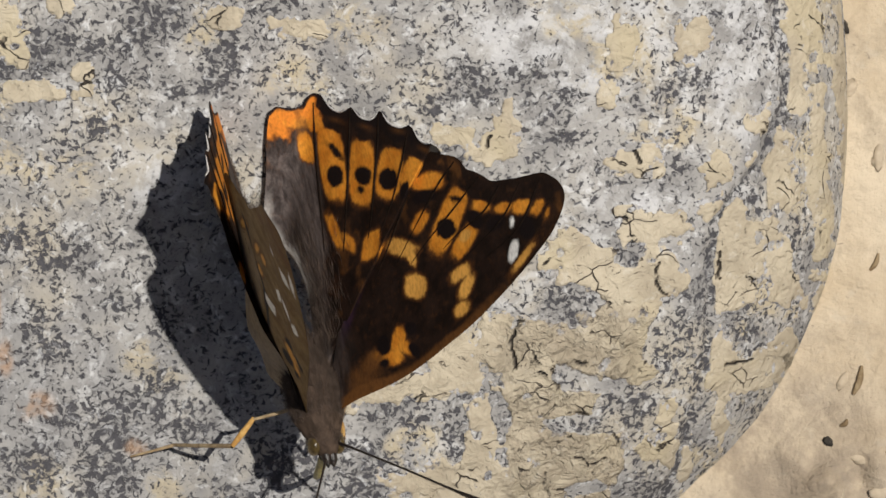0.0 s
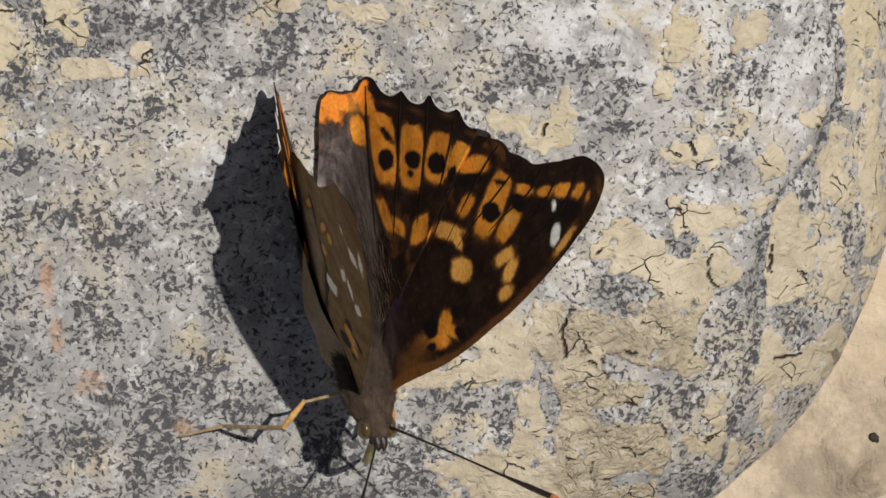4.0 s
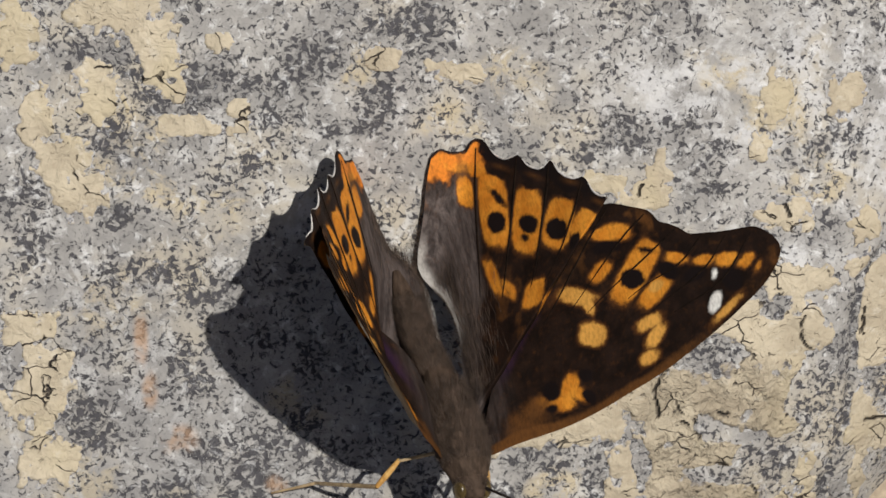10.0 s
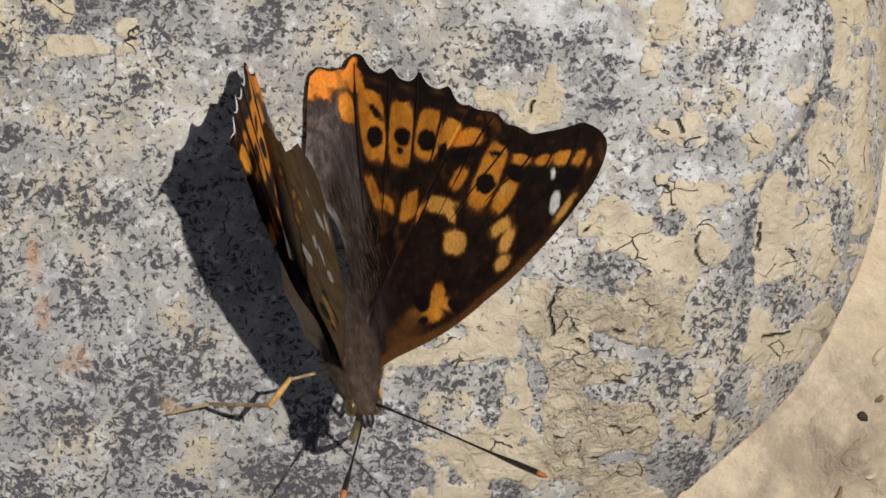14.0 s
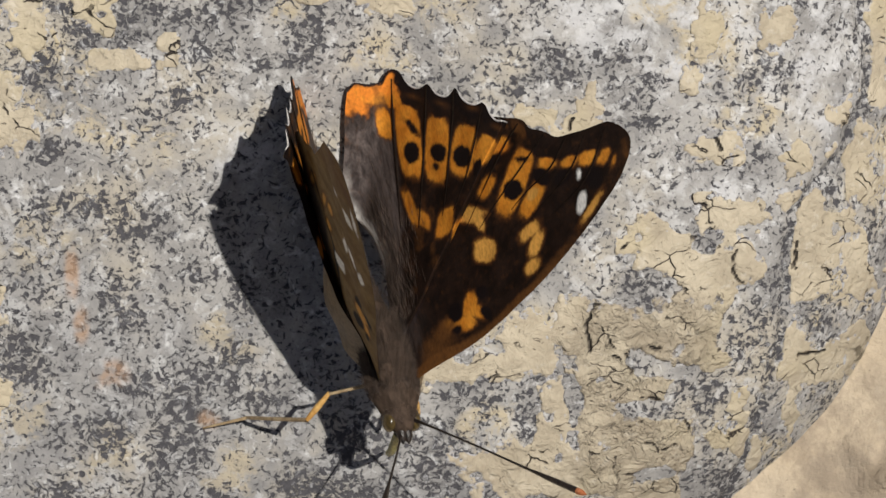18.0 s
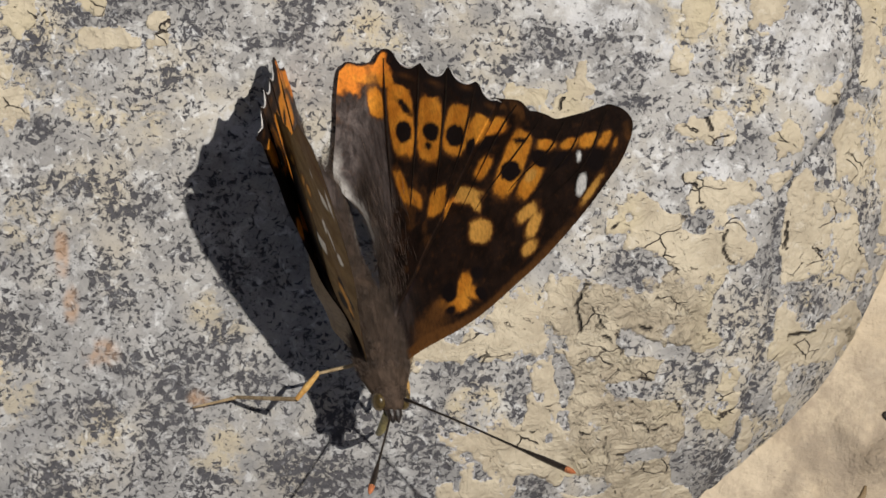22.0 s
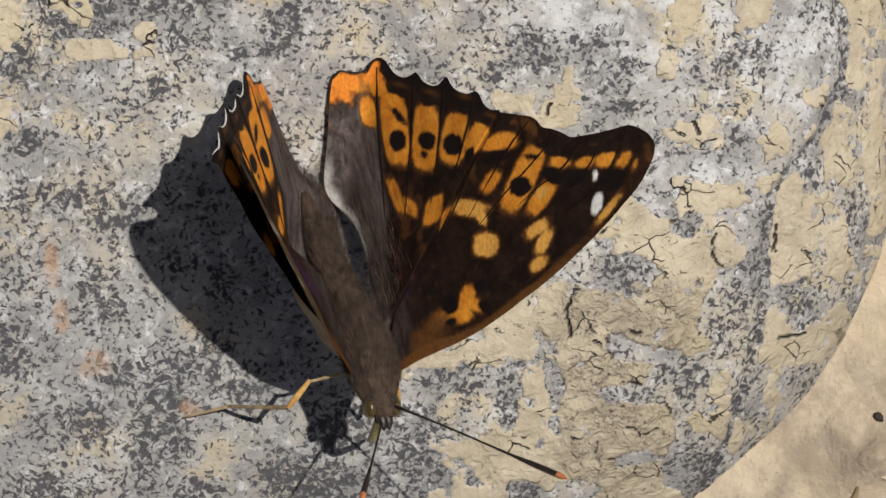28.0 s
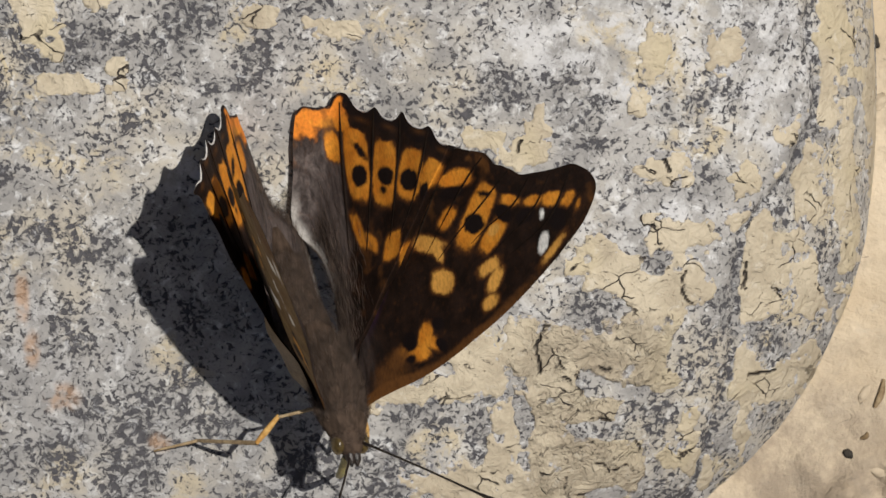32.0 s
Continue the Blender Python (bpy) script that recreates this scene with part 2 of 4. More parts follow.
def sand_material():
    mat, _, links, bsdf = material("pale_sandy_ground")
    t = Nodes(mat)
    base = t.mix(t.step(t.noise(70, 5, 0.62), 0.35, 0.65), (0.49, 0.395, 0.275), (0.60, 0.505, 0.375))
    base = t.mix(t.step(t.noise(260, 5, 0.65), 0.45, 0.72, 0, 0.6), base, (0.33, 0.27, 0.20))
    base = t.mix(t.step(t.noise(420, 4, 0.6), 0.55, 0.72, 0, 0.5), base, (0.50, 0.44, 0.35))
    base = t.mix(t.math("MULTIPLY", t.attr("stain"), t.step(t.noise(190, 5, 0.7), 0.3, 0.65, 0.15, 0.8)), base, (0.24, 0.195, 0.15))
    speck = t.step(t.noise(520, 4, 0.65, 1.2), 0.655, 0.72, 0, 0.65)
    colour = t.mix(speck, base, (0.17, 0.14, 0.11))
    links.new(colour, bsdf.inputs["Base Color"])
    bsdf.inputs["Roughness"].default_value = 0.95
    t.bump(t.noise(600, 6, 0.66), bsdf, 0.0006)
    return mat


def wing_material(name, ground, second):
    """Scaled wing: ground colour, with orange, yellow, white and grey taken from the pattern's weights."""
    mat, _, links, bsdf = material(name)
    t = Nodes(mat)
    grain = t.noise(4200, 3, 0.6, 0.0, t.stretch(1.0, 0.45, 1.0))
    coarse = t.noise(620, 4, 0.6)
    base = t.mix(t.step(coarse, 0.35, 0.65), ground, second)
    jitter = t.math("MULTIPLY", t.math("SUBTRACT", t.noise(1700, 5, 0.7), 0.5), 0.7)

    def weight(key):
        return t.step(t.math("ADD", t.attr(key), jitter), 0.31, 0.75)

    streak = t.noise(1300, 4, 0.65, 0.4, t.stretch(1.0, 0.16, 1.0))
    colour = t.mix(t.attr("violet"), base, t.mix(streak, (0.018, 0.008, 0.020), (0.075, 0.030, 0.10)))
    colour = t.mix(t.attr("grey"), colour, t.mix(t.step(streak, 0.3, 0.7), (0.030, 0.024, 0.023), (0.110, 0.090, 0.085)))
    colour = t.mix(t.attr("pale"), colour, t.mix(streak, (0.24, 0.23, 0.225), (0.52, 0.50, 0.47)))
    orange = t.mix(t.step(coarse, 0.3, 0.7), (0.55, 0.19, 0.02), (0.68, 0.28, 0.035))
    halo = t.step(t.math("ADD", t.math("MAXIMUM", t.attr("orange"), t.attr("yellow")), jitter), 0.0, 0.50, 0, 0.85)
    colour = t.mix(halo, colour, (0.115, 0.045, 0.014))
    colour = t.mix(weight("orange"), colour, orange)
    colour = t.mix(t.step(t.math("ADD", t.attr("red"), t.math("MULTIPLY", jitter, 0.5)), 0.08, 0.85), colour, (0.66, 0.21, 0.028))
    colour = t.mix(weight("yellow"), colour, (0.66, 0.34, 0.075))
    soft = t.step(t.math("ADD", t.attr("brown"), t.math("MULTIPLY", jitter, 0.8)), 0.05, 1.0)
    colour = t.mix(soft, colour, (0.125, 0.053, 0.017))
    colour = t.mix(weight("dark"), colour, (0.010, 0.007, 0.007))
    colour = t.mix(weight("white"), colour, (0.82, 0.82, 0.79))
    colour = t.mix(t.step(grain, 0.38, 0.72, 0, 0.28), colour, (0.01, 0.008, 0.008))
    links.new(colour, bsdf.inputs["Base Color"])
    bsdf.inputs["Roughness"].default_value = 0.55
    bsdf.inputs["Specular IOR Level"].default_value = 0.05
    t.bump(t.math("ADD", t.math("MULTIPLY", grain, 0.4), coarse), bsdf, 0.00006)
    return mat


def plain_material(name, dark, light, scale, rough=0.6, spec=0.3, bump=0.00005, stretched=(1, 1, 1)):
    mat, _, links, bsdf = material(name)
    t = Nodes(mat)
    v = t.stretch(*stretched)
    links.new(t.mix(t.step(t.noise(scale, 4, 0.6, 0.3, v), 0.32, 0.68), dark, light), bsdf.inputs["Base Color"])
    bsdf.inputs["Roughness"].default_value, bsdf.inputs["Specular IOR Level"].default_value = rough, spec
    t.bump(t.noise(scale * 2.2, 4, 0.6, 0.0, v), bsdf, bump)
    return mat


STONE, CLAY, SAND = stone_material(), clay_material(), sand_material()
WING_TOP = wing_material("dark_wing_scales", (0.010, 0.0065, 0.0052), (0.020, 0.0115, 0.0085))
WING_UNDER = wing_material("olive_brown_wing_scales", (0.15, 0.092, 0.034), (0.235, 0.155, 0.064))
VEIN = plain_material("dark_vein", (0.006, 0.004, 0.003), (0.016, 0.010, 0.007), 2500, 0.8, 0.05)
FRINGE = plain_material("white_fringe", (0.45, 0.44, 0.43), (0.78, 0.77, 0.75), 3000)
COAT = plain_material("brown_body_scales", (0.030, 0.020, 0.014), (0.075, 0.051, 0.037), 1500, 0.8, 0.15, 0.00008, (1, 0.3, 1))
PALE_HAIR = plain_material("pale_grey_hair", (0.16, 0.145, 0.14), (0.34, 0.315, 0.30), 900, 0.6, 0.3)
HAIR = plain_material("brown_hair", (0.040, 0.028, 0.021), (0.120, 0.084, 0.064), 900, 0.6, 0.3)
EYE = plain_material("yellow_green_eye", (0.035, 0.024, 0.009), (0.085, 0.058, 0.019), 1100, 0.25, 0.5)
BLACK = plain_material("black_horn", (0.006, 0.005, 0.005), (0.022, 0.015, 0.012), 2500, 0.4, 0.4)
RUST_TIP = plain_material("rust_orange_tip", (0.35, 0.11, 0.04), (0.52, 0.20, 0.09), 2500)
LEG = plain_material("ochre_leg", (0.22, 0.155, 0.085), (0.42, 0.32, 0.19), 1400, 0.5, 0.35)
LEG_ORANGE = plain_material("orange_knee", (0.42, 0.22, 0.06), (0.60, 0.38, 0.13), 1400, 0.5, 0.35)
TONGUE = plain_material("yellow_green_tongue", (0.16, 0.15, 0.04), (0.30, 0.27, 0.09), 1500, 0.4, 0.4)
TWIG = plain_material("dry_twig", (0.16, 0.11, 0.06), (0.30, 0.23, 0.14), 900, 0.85, 0.2)
GRIT = plain_material("pale_grit", (0.40, 0.33, 0.24), (0.52, 0.44, 0.335), 500, 0.9, 0.2)
DARK_PIT_GRIT = plain_material("dark_pit_grit", (0.02, 0.018, 0.015), (0.07, 0.06, 0.05), 700, 0.8, 0.2)


# ---- the stone ----
# The stone's chart: units of 0.05 mm, from the chart's upper corner, rows downwards.
def chart(cx, cy):
    return (np.asarray(cx, float) - 784) * 0.05, (441 - np.asarray(cy, float)) * 0.05


def blobs(x, y, rows):
    """How far inside the nearest of some ovals (chart rows cx, cy, rx, ry) a place lies: 1 at a centre, 0 at a rim."""
    best = np.full(np.shape(x), -9.0)
    for cx, cy, rx, ry in rows:
        px, py = chart(cx, cy)
        best = np.maximum(best, 1 - np.hypot((x - px) / (rx * 0.05), (y - py) / (ry * 0.05)))
    return best


STONE_C, STONE_A, STONE_B, STONE_H = (-34.5, 12.0), 79.7, 52.5, 24.0
SLOPE_X, SLOPE_Y = -0.054, 0.198
GROUND_Z = -21.0
# the crease: across, at these distances down
CREASE_DOWN = [-19.0, -15.5, -10.6, -6.8, -3.8, -0.5, 3.3, 9.4, 14.7, 20.0, 24.0, 34.0]
CREASE_X = [38.0, 38.6, 38.3, 36.6, 34.3, 31.7, 31.3, 31.2, 30.0, 28.3, 27.3, 22.0]

DARK_LEFT = [(60, 40, 80, 60), (230, 90, 60, 60), (430, 60, 80, 50), (60, 180, 60, 50), (125, 65, 34, 52), (165, 118, 36, 18), (285, 60, 45, 34), (345, 85, 45, 28), (370, 145, 55, 26), (470, 168, 34, 18),
             (330, 235, 18, 28), (90, 325, 45, 24), (150, 425, 95, 34), (250, 455, 65, 36)]
DARK_SIDE = [(205, 570, 22, 60), (225, 625, 45, 34),
             (330, 740, 45, 75), (290, 835, 45, 60), (20, 665, 50, 45), (45, 720, 60, 30), (255, 745, 45, 34), (280, 890, 40, 70), (-60, 330, 50, 90),
             (366, 540, 42, 30), (433, 580, 30, 42), (335, 850, 45, 40), (365, 715, 36, 40)]
DARK_TOP = [(545, 140, 66, 46), (985, 170, 66, 46), (1090, 150, 46, 30), (920, 212, 30, 24), (1155, 270, 46, 16), (1165, 195, 36, 20),
            (1370, 135, 16, 55), (1400, 190, 30, 40), (1350, 195, 34, 18), (1240, 170, 24, 34), (1420, 65, 40, 14), (1360, 330, 24, 16), (600, -20, 90, 30)]
DARK_RIGHT = [(940, 790, 26, 80), (1030, 770, 26, 90), (1130, 560, 90, 36), (1180, 785, 80, 22), (1260, 760, 85, 45), (1345, 640, 50, 100),
              (1385, 560, 40, 70), (1490, 620, 55, 45), (1265, 490, 30, 14), (1290, 920, 70, 70), (980, 970, 55, 45), (1480, 400, 40, 60), (1585, 470, 30, 60), (1500, 770, 60, 40), (1400, 860, 60, 50)]
DARK_FRONT = [(560, 930, 70, 60), (470, 780, 60, 60), (640, 840, 60, 50), (420, 700, 40, 50), (200, 820, 50, 50), (690, 940, 60, 40), (790, 880, 70, 110), (850, 760, 60, 50), (520, 1030, 70, 40), (760, 1010, 90, 50), (620, 950, 60, 60), (380, 960, 50, 40), (100, 960, 60, 60)]

# paler bluish stone with few grains, painted sunnier at top right; thin ochre stains
PALE_LIT = [(1200, 100, 200, 120), (1350, 60, 160, 110), (1440, 150, 90, 130), (1500, 110, 70, 130), (1470, 240, 50, 60), (1290, 395, 90, 34), (1040, 90, 90, 60), (1430, 20, 90, 50), (1010, 400, 60, 40), (450, 330, 60, 60)]
WARM = [(1260, 120, 70, 110), (1330, 260, 70, 50), (1160, 60, 60, 40), (780, 70, 60, 50), (150, 260, 90, 60), (260, 320, 70, 50), (80, 480, 80, 60),
        (40, 800, 60, 60), (180, 860, 70, 50), (420, 900, 60, 50), (520, 60, 40, 40), (690, 150, 60, 40), (960, 650, 120, 60), (1590, 250, 40, 200),
        (1500, 600, 70, 200), (880, 830, 60, 90), (420, 640, 60, 60), (130, 170, 60, 50), (1400, 900, 60, 60)]

# shading painted into the stone: its front left made duller, bluish grey
FRONT_SHADING = [(150, 800, 420, 270), (450, 880, 330, 220), (100, 500, 160, 120), (640, 960, 220, 120)]

# grey windows in the clay
BARE = [(1185, 905, 40, 16), (1060, 962, 50, 20), (1150, 700, 40, 10), (1650, 250, 14, 60), (1668, 420, 16, 60), (1600, 640, 20, 50), (1500, 900, 50, 16), (1660, 90, 12, 40), (1610, 810, 16, 40), (940, 790, 20, 74), (1032, 775, 20, 84), (1130, 560, 84, 28), (1185, 785, 72, 16), (1262, 765, 72, 36)]
BARE_RIM = [(1345, 645, 48, 92), (1395, 540, 22, 100),
        (1492, 622, 52, 40), (1262, 492, 24, 12), (1290, 920, 62, 60), (982, 972, 48, 40), (850, 770, 46, 50), (1500, 400, 26, 70), (1590, 470, 26, 66), (1515, 770, 66, 34), (1405, 830, 20, 60), (1210, 430, 40, 30)]

# each patch of dried clay is a row of ovals
PATCHES_LEFT = [
    [(60, 85, 34, 34), (78, 125, 34, 32)],
    [(140, 5, 52, 34), (175, 55, 36, 50), (206, 105, 14, 26)],
    [(10, 235, 52, 46), (25, 280, 44, 42)],
    [(235, 163, 50, 16), (200, 152, 20, 10)],
    [(312, 135, 18, 16), (318, 158, 14, 14)],
    [(275, 18, 26, 16)],
    [(560, 42, 36, 20)],
    [(690, 68, 46, 18), (655, 55, 22, 14)],
    [(95, -35, 80, 34)],
    [(-75, 10, 34, 70), (-45, 140, 26, 50)],
    [(-70, 520, 50, 30), (-45, 620, 50, 70)],
    [(-35, 765, 50, 44)],
]
PATCHES_TOP = [
    [(955, 262, 42, 20), (1052, 248, 24, 46), (1010, 290, 40, 24)],
    [(1236, 205, 18, 28)],
    [(1262, 105, 24, 40)],
    [(1390, 105, 30, 42)],
    [(1292, 312, 54, 28)],
    [(1432, 330, 30, 30)],
]
PATCHES_FRONT = [
    [(1180, 490, 62, 56), (1260, 540, 84, 74), (1325, 520, 54, 66), (1300, 432, 80, 30)],
    [(1150, 650, 110, 54), (1250, 640, 66, 56), (1100, 700, 60, 40)],
    [(1140, 745, 90, 26)],
    [(1150, 840, 100, 56), (1080, 900, 90, 80), (1160, 970, 120, 70), (1210, 850, 60, 50)],
    [(965, 685, 60, 44), (895, 705, 56, 30), (930, 650, 60, 34), (1025, 640, 36, 50)],
    [(978, 835, 32, 56), (985, 770, 26, 40)],
]
PATCHES_RIGHT = [
    [(1045, 740, 26, 110), (1070, 810, 34, 90)],
    [(900, 900, 80, 60), (880, 990, 70, 80), (1000, 930, 60, 40), (960, 1040, 110, 60)],
    [(760, 720, 46, 30), (830, 715, 40, 24)],
    [(1450, 520, 56, 110), (1440, 420, 50, 40)],
    [(1430, 700, 40, 80), (1480, 715, 60, 40), (1425, 790, 26, 50)],
    [(1535, 330, 44, 90), (1500, 440, 50, 50), (1555, 520, 34, 90)],
    [(1555, 650, 34, 50)],
    [(1625, 330, 26, 150), (1620, 480, 22, 90)],
]
PATCHES_RIM = [
    [(1340, 850, 40, 60), (1330, 780, 30, 40)],
    [(1260, 690, 60, 30)],
    [(1690, 130, 40, 160), (1695, 330, 32, 150)],
    [(1655, 560, 36, 110), (1640, 470, 30, 70)],
    [(1600, 730, 44, 80), (1545, 850, 50, 60)],
    [(1450, 960, 80, 46), (1350, 1010, 60, 40)],
    [(1600, 60, 40, 60), (1580, 190, 30, 60)],
]
PATCHES = PATCHES_LEFT + PATCHES_TOP + PATCHES_FRONT + PATCHES_RIGHT + PATCHES_RIM
CRACKS = [[(1082, 598), (1058, 599), (1053, 640), (1056, 684)], [(1118, 690), (1130, 706), (1134, 722)], [(1318, 495), (1317, 530), (1326, 552)], [(1100, 870), (1099, 892)], [(1092, 652), (1098, 675)], [(1432, 480), (1427, 530)], [(1440, 690), (1490, 676)], [(1280, 290), (1290, 318)], [(1024, 266), (1019, 286)],
          [(1095, 690), (1112, 697)], [(1150, 765), (1168, 764), (1188, 774)], [(1205, 780), (1232, 800), (1238, 832)], [(1160, 848), (1185, 858), (1214, 856)], [(1130, 905), (1175, 915)], [(1165, 668), (1180, 678)]]


def stone_radius(x, y):
    wob = 1 + 0.012 * fbm(x, y, 22, 2, 60)
    return (np.abs((x - STONE_C[0]) / STONE_A) ** 2.7 + np.abs((y - STONE_C[1]) / STONE_B) ** 2.7) ** (1 / 2.7) / wob


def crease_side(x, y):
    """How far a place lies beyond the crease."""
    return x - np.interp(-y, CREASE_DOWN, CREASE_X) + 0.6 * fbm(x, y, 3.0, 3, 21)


def stone_height(x, y):
    r = np.clip(stone_radius(x, y), 0, 1)
    z = -STONE_H * (1 - np.sqrt(np.clip(1 - r**6, 0, 1)))
    z = z + SLOPE_X * x + SLOPE_Y * y + 0.35 * fbm(x, y, 14, 2, 5) + 0.16 * fbm(x, y, 3.4, 3, 9) + 0.05 * fbm(x, y, 0.8, 2, 14)
    # a crease beyond which the shoulder of the stone lies lower
    off = crease_side(x, y)
    return z - 0.5 * smooth(-0.2, 0.9, off) - 0.7 * np.exp(-((off / 0.4) ** 2))


def axis(lo, hi, step, far):
    """Even steps between lo and hi, growing steps out to far on both sides."""
    mid = np.arange(lo, hi + step / 2, step)
    low, high = [lo], [hi]
    s = step
    while low[-1] > far[0]:
        s *= 1.35
        low.append(low[-1] - s)
    s = step
    while high[-1] < far[1]:
        s *= 1.35
        high.append(high[-1] + s)
    return np.concatenate([low[:0:-1], mid, high[1:]])


STEP = 0.16
SX = axis(-48.0, 48.0, STEP, (-125, 52))
SY = axis(-36.0, 28.0, STEP, (-54, 72))


def build_stone():
    gx, gy = np.meshgrid(SX, SY, indexing="ij")
    r = stone_radius(gx, gy)
    k = np.minimum(1, 1 / np.maximum(r, 1e-6))
    x = STONE_C[0] + (gx - STONE_C[0]) * k
    y = STONE_C[1] + (gy - STONE_C[1]) * k
    z = stone_height(x, y) - np.clip((r - 1) * 120, 0, 4)
    me = mesh_np("stone", np.stack([x, y, z], -1).reshape(-1, 3), grid_faces(len(SX), len(SY)))
    dark_grain = np.zeros_like(x)
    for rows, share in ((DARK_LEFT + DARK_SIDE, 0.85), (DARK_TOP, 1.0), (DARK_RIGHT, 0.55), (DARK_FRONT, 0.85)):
        dark_grain = np.maximum(dark_grain, share * smooth(-0.25, 0.6, blobs(x, y, rows) + 0.4 * fbm(x, y, 2.2, 3, 31)))
    # a band of dense dark grains follows the crease line
    dark_grain = np.maximum(dark_grain, 0.9 * np.exp(-((crease_side(x, y) / 0.55) ** 2)))
    attribute(me, "dark_grain", dark_grain.ravel())
    rust = smooth(-0.1, 0.6, blobs(x, y, [(135, 540, 16, 60), (150, 630, 18, 40), (375, 800, 26, 22), (200, 720, 40, 34)]))
    attribute(me, "rust", rust.ravel())
    pale_lit = smooth(-0.3, 0.5, blobs(x, y, PALE_LIT) + 0.3 * fbm(x, y, 3.0, 3, 33))
    attribute(me, "pale_lit", pale_lit.ravel())
    warm = smooth(-0.2, 0.5, blobs(x, y, WARM) + 0.6 * fbm(x, y, 2.6, 3, 35))
    attribute(me, "warm", warm.ravel())
    front_shading = smooth(-0.15, 0.45, blobs(x, y, FRONT_SHADING) + 0.35 * fbm(x, y, 5.0, 4, 37))
    attribute(me, "front_shading", front_shading.ravel())
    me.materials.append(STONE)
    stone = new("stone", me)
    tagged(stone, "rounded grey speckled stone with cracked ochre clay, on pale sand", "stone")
    return stone


def near_line(x, y, line):
    """Distance in millimetres to a smooth line drawn on the chart."""
    px, py = chart(*np.array(line, float).T)
    pts = bezier(np.stack([px, py], -1), 24) if len(line) > 2 else np.stack([np.linspace(px[0], px[1], 12), np.linspace(py[0], py[1], 12)], -1)
    best = np.full(np.shape(x), 99.0)
    for a, b in zip(pts[:-1], pts[1:]):
        d = b - a
        t = np.clip(((x - a[0]) * d[0] + (y - a[1]) * d[1]) / (d @ d + 1e-9), 0, 1)
        best = np.minimum(best, np.hypot(x - a[0] - t * d[0], y - a[1] - t * d[1]))
    return best


def build_clay(stone):
    """Thin crusts whose rims dive into the stone, so that their outlines are torn."""
    for n, rows in enumerate(PATCHES):
        cx, cy = chart([r[0] for r in rows], [r[1] for r in rows])
        rx, ry = np.array([r[2] for r in rows]) * 0.05, np.array([r[3] for r in rows]) * 0.05
        xs = SX[(SX > (cx - 1.35 * rx).min()) & (SX < (cx + 1.35 * rx).max())]
        ys = SY[(SY > (cy - 1.35 * ry).min()) & (SY < (cy + 1.35 * ry).max())]
        x, y = np.meshgrid(xs, ys, indexing="ij")
        inside = blobs(x, y, rows)
        bare = np.clip(blobs(x, y, BARE + BARE_RIM) + 0.14 + 0.45 * fbm(x, y, 1.8, 3, 75), 0, 1)
        bare = np.maximum(bare, 0.75 * np.exp(-((crease_side(x, y) / 0.5) ** 2)))
        rough = 0.5 * fbm(x, y, 2.6, 3, 70) + 0.6 * fbm(x, y, 0.9, 3, 80)
        field = inside + 0.10 - 1.7 * bare + rough * np.clip(1.3 / rx.max() + 0.75, 0, 1.5)
        thick = np.clip(field * 1.2, -0.5, 0.20) + (0.05 * fbm(x, y, 1.1, 3, 90) + 0.03 * np.abs(fbm(x, y, 2.4, 3, 93))) * (field > 0)
        crack = np.zeros_like(x)
        for line in CRACKS:
            near = near_line(x + 0.35 * fbm(x, y, 1.2, 2, 96), y + 0.35 * fbm(x, y, 1.2, 2, 97), line)
            crack = np.maximum(crack, smooth(0.13, 0.04, near + 0.11 * fbm(x, y, 0.8, 2, 99)))
        z = stone_height(x, y) + thick - 0.09 * crack * (field > 0) + 0.004 * (n % 6)
        keep_v = (field > -0.30) & (stone_radius(x, y) < 0.995)
        faces = grid_faces(len(xs), len(ys))
        faces = faces[keep_v.ravel()[faces].all(1)]
        if len(faces) < 20:
            continue
        used, back = np.unique(faces, return_inverse=True)
        me = mesh_np("clay_crust", np.stack([x, y, z], -1).reshape(-1, 3)[used], back.reshape(-1, 4))
        attribute(me, "crack", crack.ravel()[used])
        attribute(me, "edge", np.clip(field, 0, 1).ravel()[used])
        crumple_dim = smooth(-0.3, 0.5, blobs(x, y, [(1150, 860, 130, 110), (1130, 750, 90, 60), (1180, 640, 150, 90)]) + 0.3 * fbm(x, y, 4, 3, 88))
        attribute(me, "crumple_dim", crumple_dim.ravel()[used])
        part("clay_crust", me, CLAY, stone, "cracked pale ochre clay film")


def build_ground():
    gx = axis(28.0, 66.0, 0.4, (-400000, 400000))
    gy = axis(-36.0, 32.0, 0.4, (-400000, 400000))
    x, y = np.meshgrid(gx, gy, indexing="ij")
    near = np.exp(-((np.hypot(x - 40, y) / 400.0) ** 2))
    z = GROUND_Z + near * (1.1 * fbm(x, y, 17, 2, 40) + 0.5 * fbm(x, y, 5, 2, 44) + 0.12 * fbm(x, y, 1.4, 2, 47))
    # lumps in the lower corner and a bank against the stone
    lx, ly = chart(1650, 900)
    z = z + near * 1.6 * np.exp(-(((x - lx) / 5) ** 2 + ((y - ly) / 5) ** 2)) * (1 + fbm(x, y, 3, 2, 52))
    me = mesh_np("ground", np.stack([x, y, z], -1).reshape(-1, 3), grid_faces(len(gx), len(gy)))
    sx, sy = chart(1560, 900)
    attribute(me, "stain", np.clip(1.3 * np.exp(-(((x - sx) / 11) ** 2 + ((y - sy) / 10) ** 2)) * (1 + 0.8 * fbm(x, y, 6, 3, 58)), 0, 1).ravel())
    me.materials.append(SAND)
    return tagged(new("ground", me), "pale beige sandy ground with grit and dark flecks", "ground", kind="structure")


stone = build_stone()
ground = build_ground()


